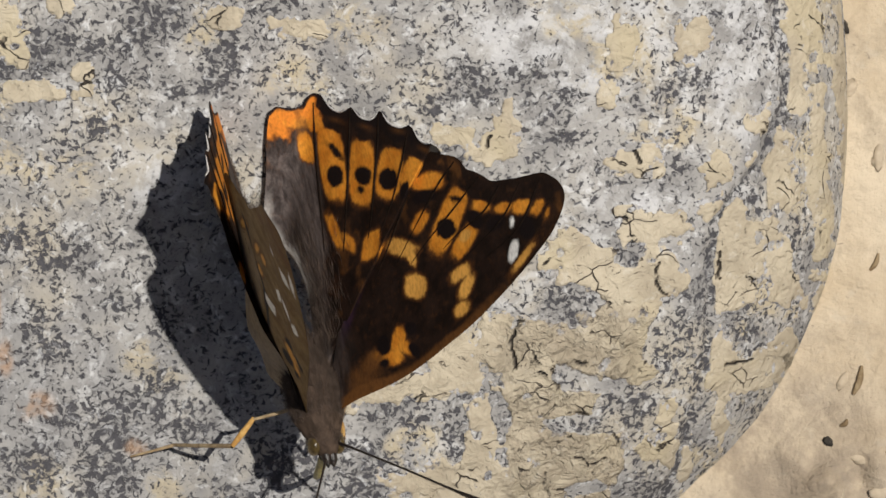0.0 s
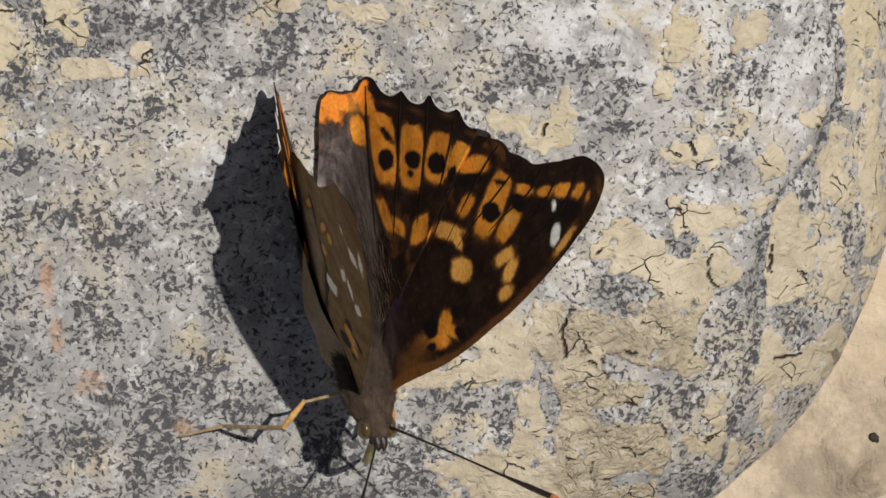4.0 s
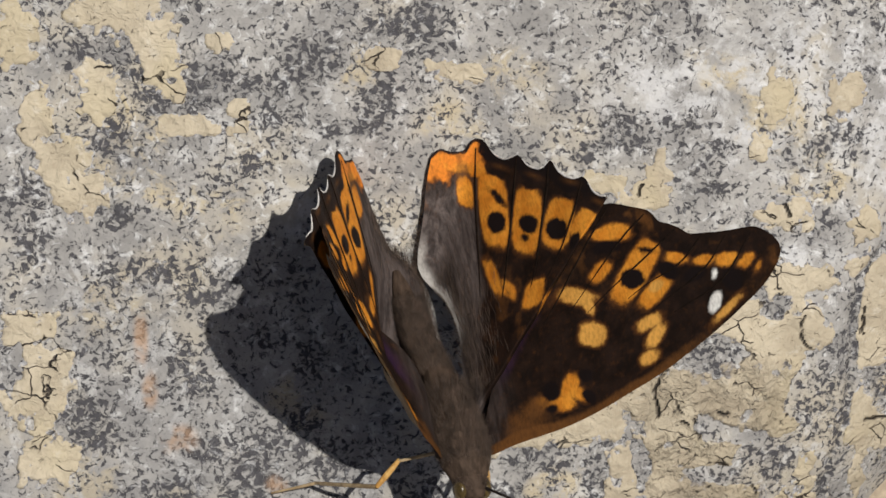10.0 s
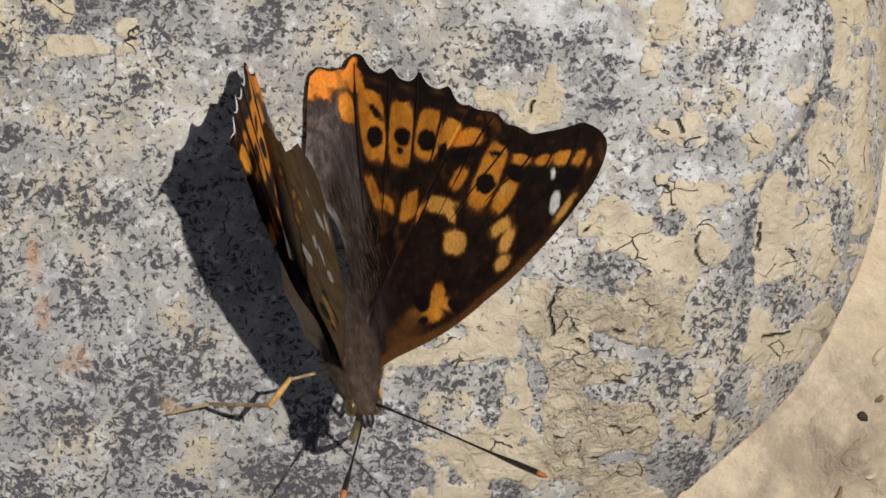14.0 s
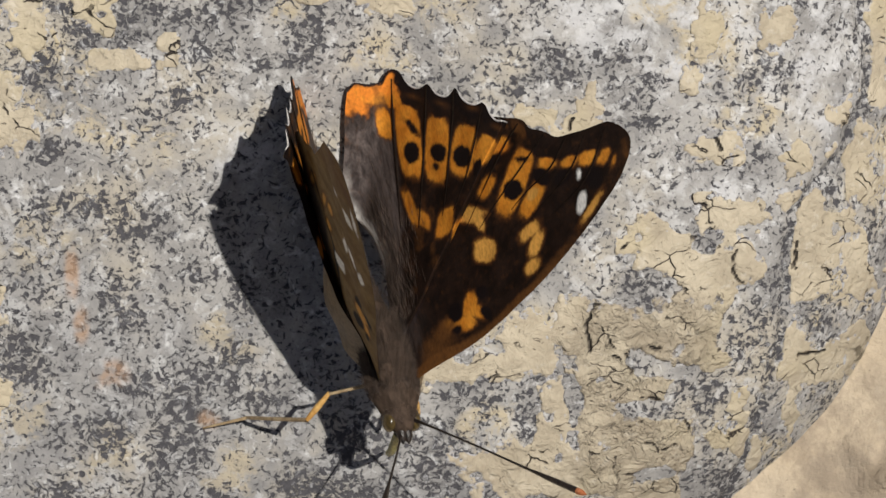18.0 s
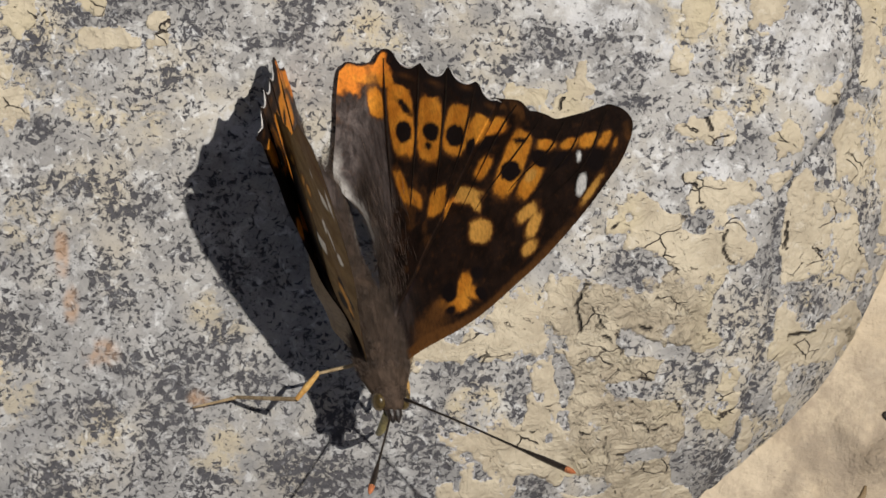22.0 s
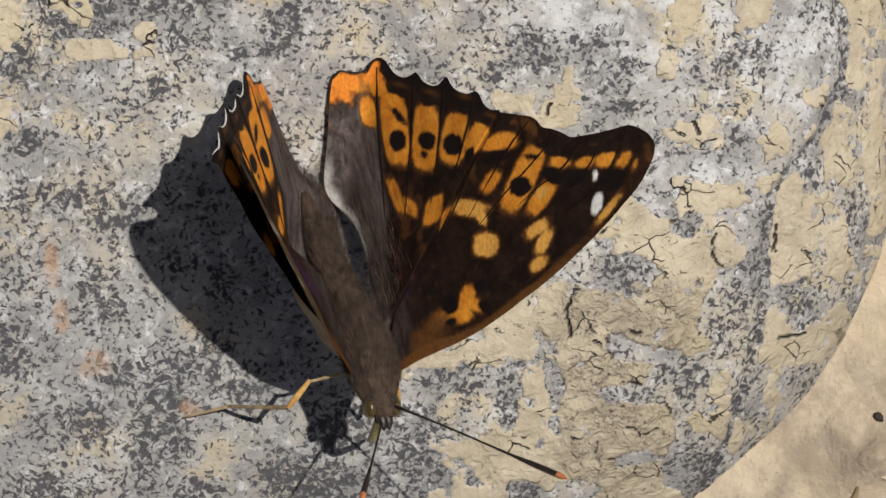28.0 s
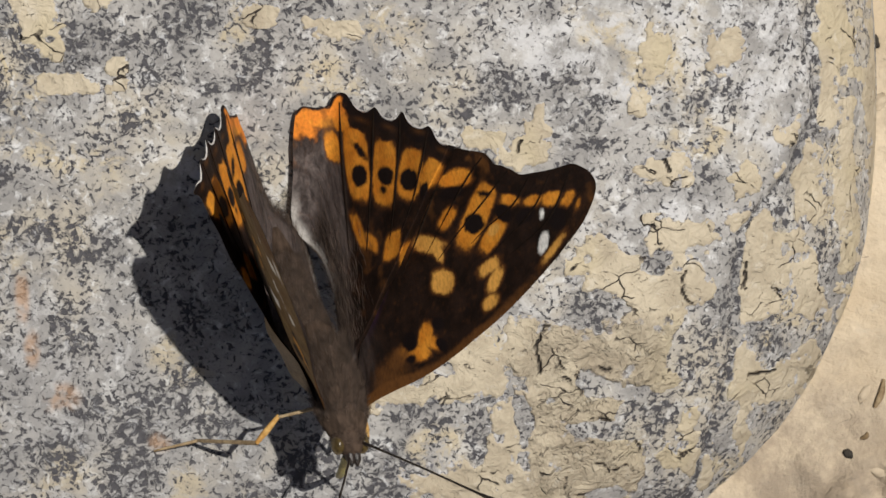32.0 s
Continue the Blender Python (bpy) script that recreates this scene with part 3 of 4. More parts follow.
# ---- the butterfly ----
# Its frame: x to its right, y ahead, z up from its back; the wings turn about one line along the body.
HINGE_AT = Vector((-4.994, -16.688, 7.762)) * MM
BODY_AT = Vector((-4.32, -13.09, 10.3)) * MM
BODY_TURN = Matrix(((-0.9328, 0.1922, 0.3047), (-0.0282, -0.8822, 0.4700), (0.3592, 0.4298, 0.8284))).to_4x4()
BASE = Vector((BODY_AT.x, BODY_AT.y, -0.0026))
HINGE = Matrix.Translation(HINGE_AT - BASE) @ BODY_TURN
BODY = Matrix.Translation(BODY_AT - BASE) @ BODY_TURN

butterfly = new("butterfly")
butterfly.matrix_basis = Matrix.Translation(BASE)
tagged(butterfly, "brown and orange butterfly with spotted half-open wings resting on the stone", "butterfly")


def starboard(flap, sweep):
    return HINGE @ pose(0, 0, 0, 0, -flap, 0) @ pose(0, 0, 0, 0, 0, sweep)


def port(flap, sweep):
    return HINGE @ pose(0, 0, 0, 0, flap, 0) @ pose(0, 0, 0, 0, 0, -sweep)


def free(u, v, h, off=0.0):
    return u, v, h + off


def rested(u, v, h, off=0.0):
    """The port hindwing: its inner rear is pushed up by the stone, its front dips under the forewing."""
    low = -0.73 * (u - 11.2) - 0.66 * (v + 27.6)
    ahead = (v + 5.9 + 0.54 * (u - 7.55)) / 1.136
    up = 0.5 * (low + np.sqrt(low**2 + 0.8)) - (0.38 * u + 0.6) * smooth(-0.4, 1.0, ahead) + off
    return u + 0.67 * up, v + 0.43 * up, h + 0.61 * up


# Wing outlines and markings in millimetres: out along the span, then ahead.
FORE_EDGE = [(3.95, -1.72), (4.26, -0.25), (7.49, -0.09), (12.37, 0.35), (16.06, 0.34), (19.79, 0.03), (22.9, -0.3), (26.05, -0.92), (29.22, -1.73), (32.44, -2.77), (34.71, -3.67), (36.27, -4.76), (37.02, -5.71), (37.1, -6.57), (36.59, -7.64), (35.84, -8.49), (35.09, -9.08), (33.99, -9.44), (32.03, -10.01), (30.38, -10.61), (28.72, -11.26), (27.89, -12.11), (26.98, -12.92), (26.04, -13.6), (25.43, -14.67), (24.79, -15.33), (23.45, -16.18), (22.1, -17.03), (20.96, -17.46), (19.77, -17.38), (18.0, -16.11), (15.96, -14.52), (13.78, -13.1), (11.94, -11.85), (10.06, -10.45), (8.24, -8.75), (6.55, -6.73), (5.2, -4.56)]
HIND_EDGE = [(3.36, -5.75), (3.64, -8.65), (3.96, -10.71), (4.02, -12.64), (3.5, -15.03), (2.35, -17.14), (1.28, -18.81), (0.83, -20.17), (1.07, -21.47), (1.95, -23.3), (2.76, -25.16), (3.42, -26.82), (4.23, -28.4), (5.13, -29.3), (6.09, -29.31), (7.55, -28.41), (9.16, -27.78), (10.09, -28.02), (11.16, -27.96), (12.04, -27.26), (12.44, -26.31), (12.93, -25.42), (13.89, -24.52), (14.95, -24.23), (15.52, -24.09), (15.94, -23.48), (16.42, -22.6), (17.31, -21.79), (18.15, -21.57), (18.89, -21.73), (19.36, -21.31), (19.68, -20.42), (20.36, -19.5), (21.27, -18.79), (22.16, -18.54), (22.67, -17.83), (22.96, -16.84), (23.57, -15.97), (24.38, -15.49), (25.07, -14.9), (25.38, -14.02), (24.44, -12.43), (21.51, -10.66), (16.78, -8.14), (11.81, -5.43), (6.71, -2.46), (4.09, -2.64)]
HIND_INNER = [(0.9, -5.4), (-0.1, -8.0), (-0.6, -10.4), (-0.8, -12.7), (-0.7, -15.0), (-0.4, -17.1), (0.2, -18.8)]
HIND_FRONT = [(25.3, -14.23), (23.77, -14.27), (21.54, -12.84), (17.04, -10.15), (12.67, -8.19), (8.25, -5.22), (6.3, -2.7), (4.6, -1.0), (2.9, -0.9), (1.7, -2.6)]
FORE_ORANGE = [(21.41, -14.77, 1.86, 1.01, 1.06, -0.63), (19.24, -11.67, 0.69, 0.51, 0.88, -0.61), (22.79, -10.28, 1.14, 0.91, 2.47, -2.03), (27.21, -9.7, 1.11, 0.68, 0.56, -0.35), (24.15, -7.67, 0.82, 0.66, 1.53, -0.86), (29.74, -8.37, 1.05, 0.66, 0.63, -0.38), (31.87, -7.52, 0.99, 0.63, 0.79, -0.57), (33.67, -6.54, 0.71, 0.51, 0.9, -0.57), (34.87, -5.61, 0.44, 0.4, 0.9, -0.57), (13.88, -2.84, 0.77, 0.42, 0.59, -0.99), (14.81, -1.77, 0.69, 0.49, 0.23, -0.49), (12.96, -1.76, 0.97, 0.07, 0.1, 0.68), (11.2, -2.5, 1.2, 0.2, 0.05, 0.55)]
FORE_YELLOW = [(16.37, -10.49, 1.61, 1.1, 0.6, -0.46), (17.35, -9.32, 0.48, 0.63, 0.27, -0.65), (17.11, -6.56, 1.25, 0.75, 0.46, -0.94), (22.98, -5.21, 1.22, -0.03, 0.06, 0.56), (23.27, -3.81, 0.95, -0.73, 0.51, 0.42), (22.24, -2.21, 0.93, -0.1, 0.17, 0.6), (24.37, -8.11, 0.52, 0.38, 0.62, -0.33), (30.87, -3.16, 1.37, -0.54, 0.23, 0.31)]
FORE_DARK = [(22.23, -9.71, 1.25, 0.15, 0.2, 1.0), (24.29, -11.53, 0.91, 0.55, -0.17, 0.2), (20.29, -13.61, 1.64, 0.37, 0.09, 0.69), (25.93, -8.85, 0.92, 0.49, 0.03, 0.92), (28.26, -7.44, 1.18, 0.07, 0.09, 0.68), (31.88, -5.49, 1.03, 0.43, -0.12, 1.01), (11.88, -3.33, 0.91, 0.37, -0.2, 0.89), (11.59, -1.73, 0.73, 0.08, 0.1, 0.41), (15.47, -1.39, 0.61, 0.57, -0.27, 0.64), (15.63, -3.25, 0.77, 0.42, -0.24, 0.54)]
FORE_WHITE = [(29.75, -4.26, 0.7, 0.08, 0.32, -0.87), (30.31, -6.69, 0.27, 0.11, 0.16, -0.41)]
# the starboard forewing's rear edge reaches further back over the hindwing's base
FORE_REAR = [(13.5, -13.6), (11.0, -12.9), (8.4, -11.6), (6.0, -9.6), (4.4, -6.8), (3.7, -3.8)]
UNDER_WHITE = FORE_WHITE + FORE_YELLOW[2:6] + FORE_YELLOW[7:]
UNDER_CREAM = FORE_ORANGE[9:12] + FORE_YELLOW[6:7] + [(23.75, -9.4, 1.5, 0.35, 0.1, -0.42), (22.0, -12.4, 1.5, 0.5, 0.1, -0.4), (20.4, -8.6, 0.9, 0.2, 0.1, -0.6)]
UNDER_DARK = FORE_DARK[6:10]
HIND_ORANGE = [(6.99, -27.62, 2.38, 1.44, 0.35, -0.62), (10.63, -26.25, 1.27, 0.91, 0.48, -1.56), (8.39, -24.03, 0.94, 0.72, 0.26, -1.34), (11.34, -20.78, 1.59, 1.06, -0.59, 3.4), (14.87, -17.87, 1.5, 1.01, -1.13, 2.65), (18.39, -15.86, 1.48, 0.99, -1.24, 1.79), (21.24, -14.48, 1.02, 0.75, -1.22, 0.8), (9.54, -14.98, 0.69, 0.24, 0.35, 1.85), (11.06, -12.98, 0.7, 0.69, -0.21, 0.67), (13.8, -11.31, 1.28, 0.26, -0.62, 1.01), (15.14, -9.8, 0.77, -0.05, -0.5, 0.63)]
HIND_DARK = [(11.39, -19.46, 1.06, 0.55, -0.3, 0.97), (12.18, -21.52, 0.75, 1.29, 0.34, -0.1), (14.99, -17.53, 1.02, 0.86, -0.45, 0.71), (14.24, -16.58, 0.52, 0.27, -0.09, 0.29), (17.98, -15.52, 1.29, 0.67, -0.3, 0.95), (19.79, -13.42, 0.62, 0.16, -0.37, 0.69)]
HIND_SPECKS = [(13.21, -24.08, 0.88, 0.64, -0.08, 0.24), (16.81, -21.38, 0.74, 0.56, -0.08, 0.24), (20.85, -18.68, 0.79, 0.58, -0.08, 0.24), (23.4, -15.45, 0.7, 0.59, -0.09, 0.28)]
FORE_VEINS = [[(5.68, -3.29), (11.91, -8.87), (18.12, -14.43), (21.13, -16.84)], [(5.89, -3.1), (15.09, -9.18), (21.61, -13.48), (24.69, -14.88)], [(6.1, -2.91), (16.79, -8.47), (24.13, -11.06), (27.42, -12.2)], [(6.19, -2.76), (21.01, -8.07), (27.0, -9.04), (29.76, -10.55)], [(6.44, -2.45), (23.63, -6.17), (29.36, -7.51), (32.22, -9.51)], [(6.67, -2.08), (25.17, -5.0), (30.77, -5.85), (34.71, -8.71)]]
HIND_VEINS = [[(5.42, -6.94), (7.51, -13.67), (9.46, -22.22), (10.91, -27.13)], [(5.62, -6.84), (10.03, -12.39), (13.05, -18.65), (15.44, -23.85)], [(5.82, -6.74), (13.42, -11.78), (17.29, -18.11), (18.81, -21.49)], [(6.09, -6.61), (15.19, -11.43), (20.09, -15.53), (22.09, -18.08)]]


def markings(u, v, rows, power=2.4):
    """Weight 0 to 1 of skewed ovals: centre, then their two half-axes."""
    best = np.zeros_like(u)
    for cx, cy, ax, ay, bx, by in rows:
        det = ax * by - bx * ay
        p, q = ((u - cx) * by - (v - cy) * bx) / det, ((v - cy) * ax - (u - cx) * ay) / det
        best = np.maximum(best, 0.5 + (1 - (np.abs(p) ** power + np.abs(q) ** power) ** (1 / power)) * 1.25 * min(math.hypot(ax, ay), math.hypot(bx, by)))
    return np.clip(best, 0, 1)


def wing_sheet(edge, centre, side, lift, camber, rim, seat=free):
    """Vertices of a wing from its outline: rings shrinking to an inner point. Returns also the flat places and the ring's share."""
    ring = bezier(edge + edge[:1], 520)[:-1]
    share = np.linspace(1, 0.0002, 110) ** 0.85
    flat = np.array(centre) + share[None, :, None] * (ring[:, None] - np.array(centre))
    u, v = flat[..., 0], flat[..., 1]
    off = lift - np.sign(lift) * rim * smooth(0.96, 1.0, share)[None, :]
    h = camber(u, v) + 0.05 * fbm(u, v, 2.2, 2, 120)
    su, sv, sh = seat(u, v, h, off)
    verts = np.stack([side * su, sv, sh], -1).reshape(-1, 3)
    faces = grid_faces(len(ring), len(share), wrap=True)
    if (side > 0) != (lift > 0):
        faces = faces[:, ::-1]
    return verts, faces, u.ravel(), v.ravel(), np.broadcast_to(share, u.shape).ravel(), np.broadcast_to(np.arange(len(ring))[:, None] / len(ring), u.shape).ravel()


def fore_camber(u, v):
    """The port forewing: nearly flat, with shallow furrows between the veins."""
    return -0.6 * (u / 37) * (1 - u / 37) + 0.06 * np.sin(1.1 * v + 0.35 * u)


def fore_camber_bowed(u, v):
    """The starboard forewing, twisted so that its rear edge hangs outwards."""
    return 0.23 * (u / 36.7) ** 2 + (0.31 * np.minimum(v, 0) + 0.006 * v**2) * smooth(4, 10, u) + 0.06 * np.sin(1.1 * v + 0.35 * u)


def hind_camber(u, v):
    """The starboard hindwing, free of the forewing and bulging beside the abdomen."""
    ahead = (v + 5.9 + 0.54 * (u - 7.55)) / 1.136
    bulge = -1.9 * smooth(11, 5, u) * smooth(-0.2, 2.6, u) * smooth(0.2, -4.8, v) * smooth(-19, -8, v)
    front = smooth(-0.8, 1.6, ahead)
    return -0.4 + 0.05 * np.sin(1.3 * u) + front * (0.9 * smooth(11, 6, u) - 0.5 * smooth(7, 12, u)) + bulge * smooth(1.0, -3.5, ahead) + 1.7 * smooth(6.0, 2.0, u) * smooth(-5, -9, v) * smooth(-22, -18, v)


def hind_camber_port(u, v):
    return -0.4 + 0.05 * np.sin(1.3 * u)


def edge_distance(u, v, edge, lo, hi):
    """Distance to the outline's stretch between two of its points."""
    line = bezier(edge[lo : hi + 1], 60)
    best = np.full(u.shape, 99.0)
    for a in line:
        best = np.minimum(best, np.hypot(u - a[0], v - a[1]))
    return best


def pattern(me, **weights):
    for key in ("orange", "red", "yellow", "brown", "dark", "white", "grey", "violet", "pale"):
        values = weights.get(key)
        attribute(me, key, np.zeros(len(me.vertices)) if values is None else values)


def vein_part(points, side, camber, parent, seat=free):
    line = bezier(points, 30)[10:]
    su, sv, sh = seat(line[:, 0], line[:, 1], camber(line[:, 0], line[:, 1]) + 0.05)
    verts, faces = tube(np.stack([side * su, sv, sh], -1), [0.03, 0.085, 0.085, 0.06], 24, 6)
    part("vein", mesh_np("vein", verts, faces), VEIN, parent)


def forewing(side):
    centre, camber = (18.0, -7.5), fore_camber_bowed if side > 0 else fore_camber
    edge = FORE_EDGE[:32] + FORE_REAR if side > 0 else FORE_EDGE
    verts, faces, u, v, share, along = wing_sheet(edge, centre, side, 0.04, camber, 0.03)
    me = mesh_np("forewing", verts, faces)
    n1, n2 = fbm(u, v, 1.9, 3, 150), fbm(u, v, 0.6, 2, 155)
    margin = edge_distance(u, v, FORE_EDGE, 12, 29)
    costa = edge_distance(u, v, FORE_EDGE, 1, 11)
    rear = edge_distance(u, v, FORE_EDGE, 29, 37)
    edge_band = smooth(2.3, 1.3, margin + 0.5 * n1)
    orange = markings(u, v, FORE_ORANGE, 3.0) + 0.10 * n2 - 0.75 * edge_band
    orange = orange - 0.40 * smooth(26, 36, u)
    haze = 0.45 * smooth(-0.2, 0.6, n1) * smooth(9, 3, np.hypot((u - 19) * 0.8, v + 13.5))
    glow = 0.75 * smooth(4.2, 1.6, costa + 0.5 * n1) * smooth(14, 8, u) * smooth(5, 8, u)
    tip = 0.25 * smooth(30, 35, u) * smooth(2.6, 1.2, costa + 0.5 * n1)
    rim = 0.38 * smooth(0.6, 0.15, np.abs(margin - 0.9 + 0.3 * n1)) * smooth(-0.05, 0.4, n1)
    brown = 0.8 * smooth(1.2, 0.5, costa + 0.25 * n1) * smooth(33, 22, u) + glow + haze + tip + rim + 0.6 * markings(u, v, [(10.5, -2.7, 1.5, 0.2, 0.1, 0.9)])
    dark = markings(u, v, FORE_DARK, 2.2) + 0.10 * n2
    white = markings(u, v, FORE_WHITE, 2.2)
    violet = 0.5 * smooth(1.6, 0.3, rear + 0.5 * n1) * smooth(15, 11, u) * smooth(6, 8.5, u)
    pattern(me, orange=np.clip(orange, 0, 1), yellow=np.clip(markings(u, v, FORE_YELLOW, 2.7) + 0.08 * n2, 0, 1), brown=np.clip(brown, 0, 1),
            dark=np.clip(dark, 0, 1), white=np.clip(white, 0, 1), grey=0.4 * smooth(9, 5, u), violet=violet)
    wing = part("forewing", me, WING_TOP, butterfly, "dark brown forewing with orange cells, black eyespots and white dots")
    verts, faces, u, v, share, along = wing_sheet(edge, centre, side, -0.04, camber, 0.03)
    me = mesh_np("underside", verts, faces)
    white = np.clip(markings(u, v, UNDER_WHITE, 1.3), 0, 1)
    n3 = fbm(u, v, 2.6, 3, 163)
    behind = v - np.interp(u, [4, 6, 18, 21, 24], [-3.5, -6.4, -7.7, -10.7, -13.0])
    # black strip puts the shade of the hollow beside the hindwing into the colour
    black = 0.8 * smooth(0.75, 0.3, np.abs(behind) + 0.25 * n3) * smooth(26, 22, u) + markings(u, v, UNDER_DARK, 2.2)
    plain = 0.22 * smooth(-0.8, -1.6, behind) * smooth(24, 18, u)
    pattern(me, yellow=np.clip(0.9 * markings(u, v, UNDER_CREAM, 2.4), 0, 1), white=white, dark=np.clip(black, 0, 1), pale=plain,
            brown=np.clip(0.35 * smooth(-0.15, 0.45, fbm(u, v, 3.5, 3, 160)) + 0.45 * smooth(29, 33, u + 1.5 * n3), 0, 1))
    part("underside", me, WING_UNDER, wing, "olive brown wing underside with white dashes")
    for line in FORE_VEINS:
        vein_part(line, side, camber, wing)
    return wing


def hindwing(side):
    centre, edge = (12.5, -17.5), HIND_INNER + HIND_EDGE[7:39] + HIND_FRONT if side > 0 else HIND_EDGE
    camber, seat = (hind_camber, free) if side > 0 else (hind_camber_port, rested)
    verts, faces, u, v, share, along = wing_sheet(edge, centre, side, 0.04, camber, 0.03, seat)
    me = mesh_np("hindwing", verts, faces)
    n1, n2 = fbm(u, v, 1.6, 3, 170), fbm(u, v, 0.6, 2, 175)
    margin = edge_distance(u, v, HIND_EDGE, 20, 40)
    inner = edge_distance(u, v, HIND_EDGE, 2, 10)
    fold = smooth(1.5, 0.15, inner + 0.25 * n1) * smooth(-10, -13, v) * smooth(-23.5, -20.5, v)
    orange = markings(u, v, HIND_ORANGE, 3.4) + 0.10 * n2 - 0.85 * smooth(1.9, 1.1, margin + 0.45 * n1)
    red = (0.75 + 0.5 * n2) * smooth(-25.6, -27.8, v - 0.25 * (u - 6) + 1.4 * n1) * smooth(12.5, 11.0, u)
    tail = edge_distance(u, v, HIND_EDGE, 13, 21)
    dark = np.maximum(0.75 * smooth(0.55, 0.15, tail + 0.25 * n1), markings(u, v, HIND_DARK, 2.2) + 0.10 * n2)
    dark = np.maximum(dark, 0.75 * smooth(1.7, 0.9, margin + 0.45 * n1))
    ray = np.array(HIND_VEINS[0])[::-1]
    grey = smooth(0.7, -0.5, u - np.interp(v, ray[:, 1], ray[:, 0]) + 0.6 * n1) * smooth(-27.6, -24.4, v - 0.25 * (u - 6) + 1.4 * n1)
    brown = 0.5 * smooth(-0.1, 0.5, n1) * smooth(5.5, 2.0, np.hypot(u - 10.5, 0.7 * (v + 10)))
    brown = np.maximum(brown, 0.75 * markings(u, v, HIND_SPECKS, 2.0)) + 0.55 * smooth(-0.1, 0.5, n1) * smooth(-23, -26, v) * smooth(12, 10, u)
    pattern(me, orange=np.clip(orange, 0, 1), red=np.clip(red, 0, 1), dark=np.clip(dark - 0.5 * markings(u, v, HIND_SPECKS, 2.0), 0, 1), grey=np.clip(grey, 0, 1), pale=(0.95 if side < 0 else 0.0) * fold, brown=np.clip(brown, 0, 1))
    wing = part("hindwing", me, WING_TOP, butterfly, "brown hindwing with orange cells, black spots and a scalloped edge")
    verts, faces, u, v, share, along = wing_sheet(edge, centre, side, -0.04, camber, 0.03, seat)
    me = mesh_np("underside", verts, faces)
    pattern(me, pale=np.clip(0.25 + 0.2 * fbm(u, v, 4, 2, 180), 0, 1), orange=0.4 * smooth(-26, -29, v), dark=0.45 * smooth(0.8, 0.2, edge_distance(u, v, HIND_EDGE, 20, 40)))
    part("underside", me, WING_UNDER, wing, "plain grey-brown wing underside")
    for line in HIND_VEINS:
        vein_part(line, side, camber, wing, seat)
    # white fringe in the hollows of the scalloped edge
    for a, b in ((20, 24), (25, 29), (30, 34), (35, 39)):
        line = bezier(HIND_EDGE[a : b + 1], 14)
        su, sv, sh = seat(line[:, 0], line[:, 1], camber(line[:, 0], line[:, 1]))
        verts, faces = tube(np.stack([side * su, sv, sh], -1), [0.02, 0.085, 0.085, 0.02], 20, 6)
        part("fringe", mesh_np("fringe", verts, faces), FRINGE, wing)
    return wing


wings = {}
for side in (-1, 1):
    wings["hind", side] = hindwing(side)
    wings["fore", side] = forewing(side)


def aside(y):
    """The abdomen trails a little to starboard."""
    return np.interp(y, [-16.4, -12.9, -8.8, -4.6, 0, 3, 4.9, 6.3], [2.8, 2.35, 1.75, 0.5, -0.05, -0.24, -0.33, -0.53])


def spindle(stations, n=40, sides=28, rough=0.0, seed=0):
    """A rounded body: stations of (y, z, half width, half height)."""
    s = bezier(stations, n)
    a = np.linspace(0, 2 * np.pi, sides, endpoint=False)
    x = np.cos(a)[:, None] * s[None, :, 2]
    z = s[None, :, 1] + np.sin(a)[:, None] * s[None, :, 3]
    y = np.broadcast_to(s[None, :, 0], x.shape)
    if rough:
        k = 1 + rough * fbm(a[:, None] * 2 + 0 * y, y * 1.5, 0.6, 2, seed)
        x, z = x * k, s[None, :, 1] + (z - s[None, :, 1]) * k
    return np.stack([x + aside(y), y, z], -1).reshape(-1, 3), grid_faces(sides, n, wrap=True)


def body_part(name, stations, mat, label="", rough=0.06, seed=200, parent=None):
    verts, faces = spindle(stations, rough=rough, seed=seed)
    return part(name, mesh_np(name, verts, faces), mat, parent or butterfly, label, BODY if parent is None else None)


THORAX = [(4.6, -0.3, 0.9, 0.8), (3.8, -0.2, 1.7, 1.5), (2.0, -0.2, 2.2, 2.0), (-0.4, -0.1, 2.15, 2.2), (-3.0, 0.1, 1.75, 1.9), (-5.4, 0.2, 1.5, 1.6), (-7.4, 0.2, 0.8, 0.8)]
ABDOMEN = [(-3.0, 0.1, 0.9, 0.9), (-4.0, 0.1, 1.3, 1.4), (-7.0, 0.1, 1.4, 1.35), (-10.6, 0.1, 1.35, 1.2), (-13.8, 0.2, 0.95, 0.85), (-16.0, 0.4, 0.3, 0.3)]
HEAD = [(6.0, -0.6, 0.3, 0.3), (5.7, -0.5, 0.85, 0.75), (5.0, -0.4, 1.4, 1.2), (4.0, -0.3, 1.5, 1.3), (3.2, -0.3, 0.9, 0.9)]
thorax = body_part("thorax", THORAX, COAT, "furry dark brown thorax")
abdomen = body_part("abdomen", ABDOMEN, COAT, "brown tapering abdomen", 0.07, 210)
head = body_part("head", HEAD, COAT, "brown head between two large eyes", 0.05, 220)


def ball(name, at, size, mat, label="", sides=20):
    bm = bmesh.new()
    bmesh.ops.create_uvsphere(bm, u_segments=sides, v_segments=sides // 2 + 2, radius=1.0)
    bmesh.ops.scale(bm, vec=Vector(size) * MM, verts=bm.verts)
    bmesh.ops.translate(bm, vec=Vector(at) * MM, verts=bm.verts)
    for f in bm.faces:
        f.smooth = True
    me = bpy.data.meshes.new(name)
    bm.to_mesh(me)
    bm.free()
    return part(name, me, mat, butterfly, label, BODY)


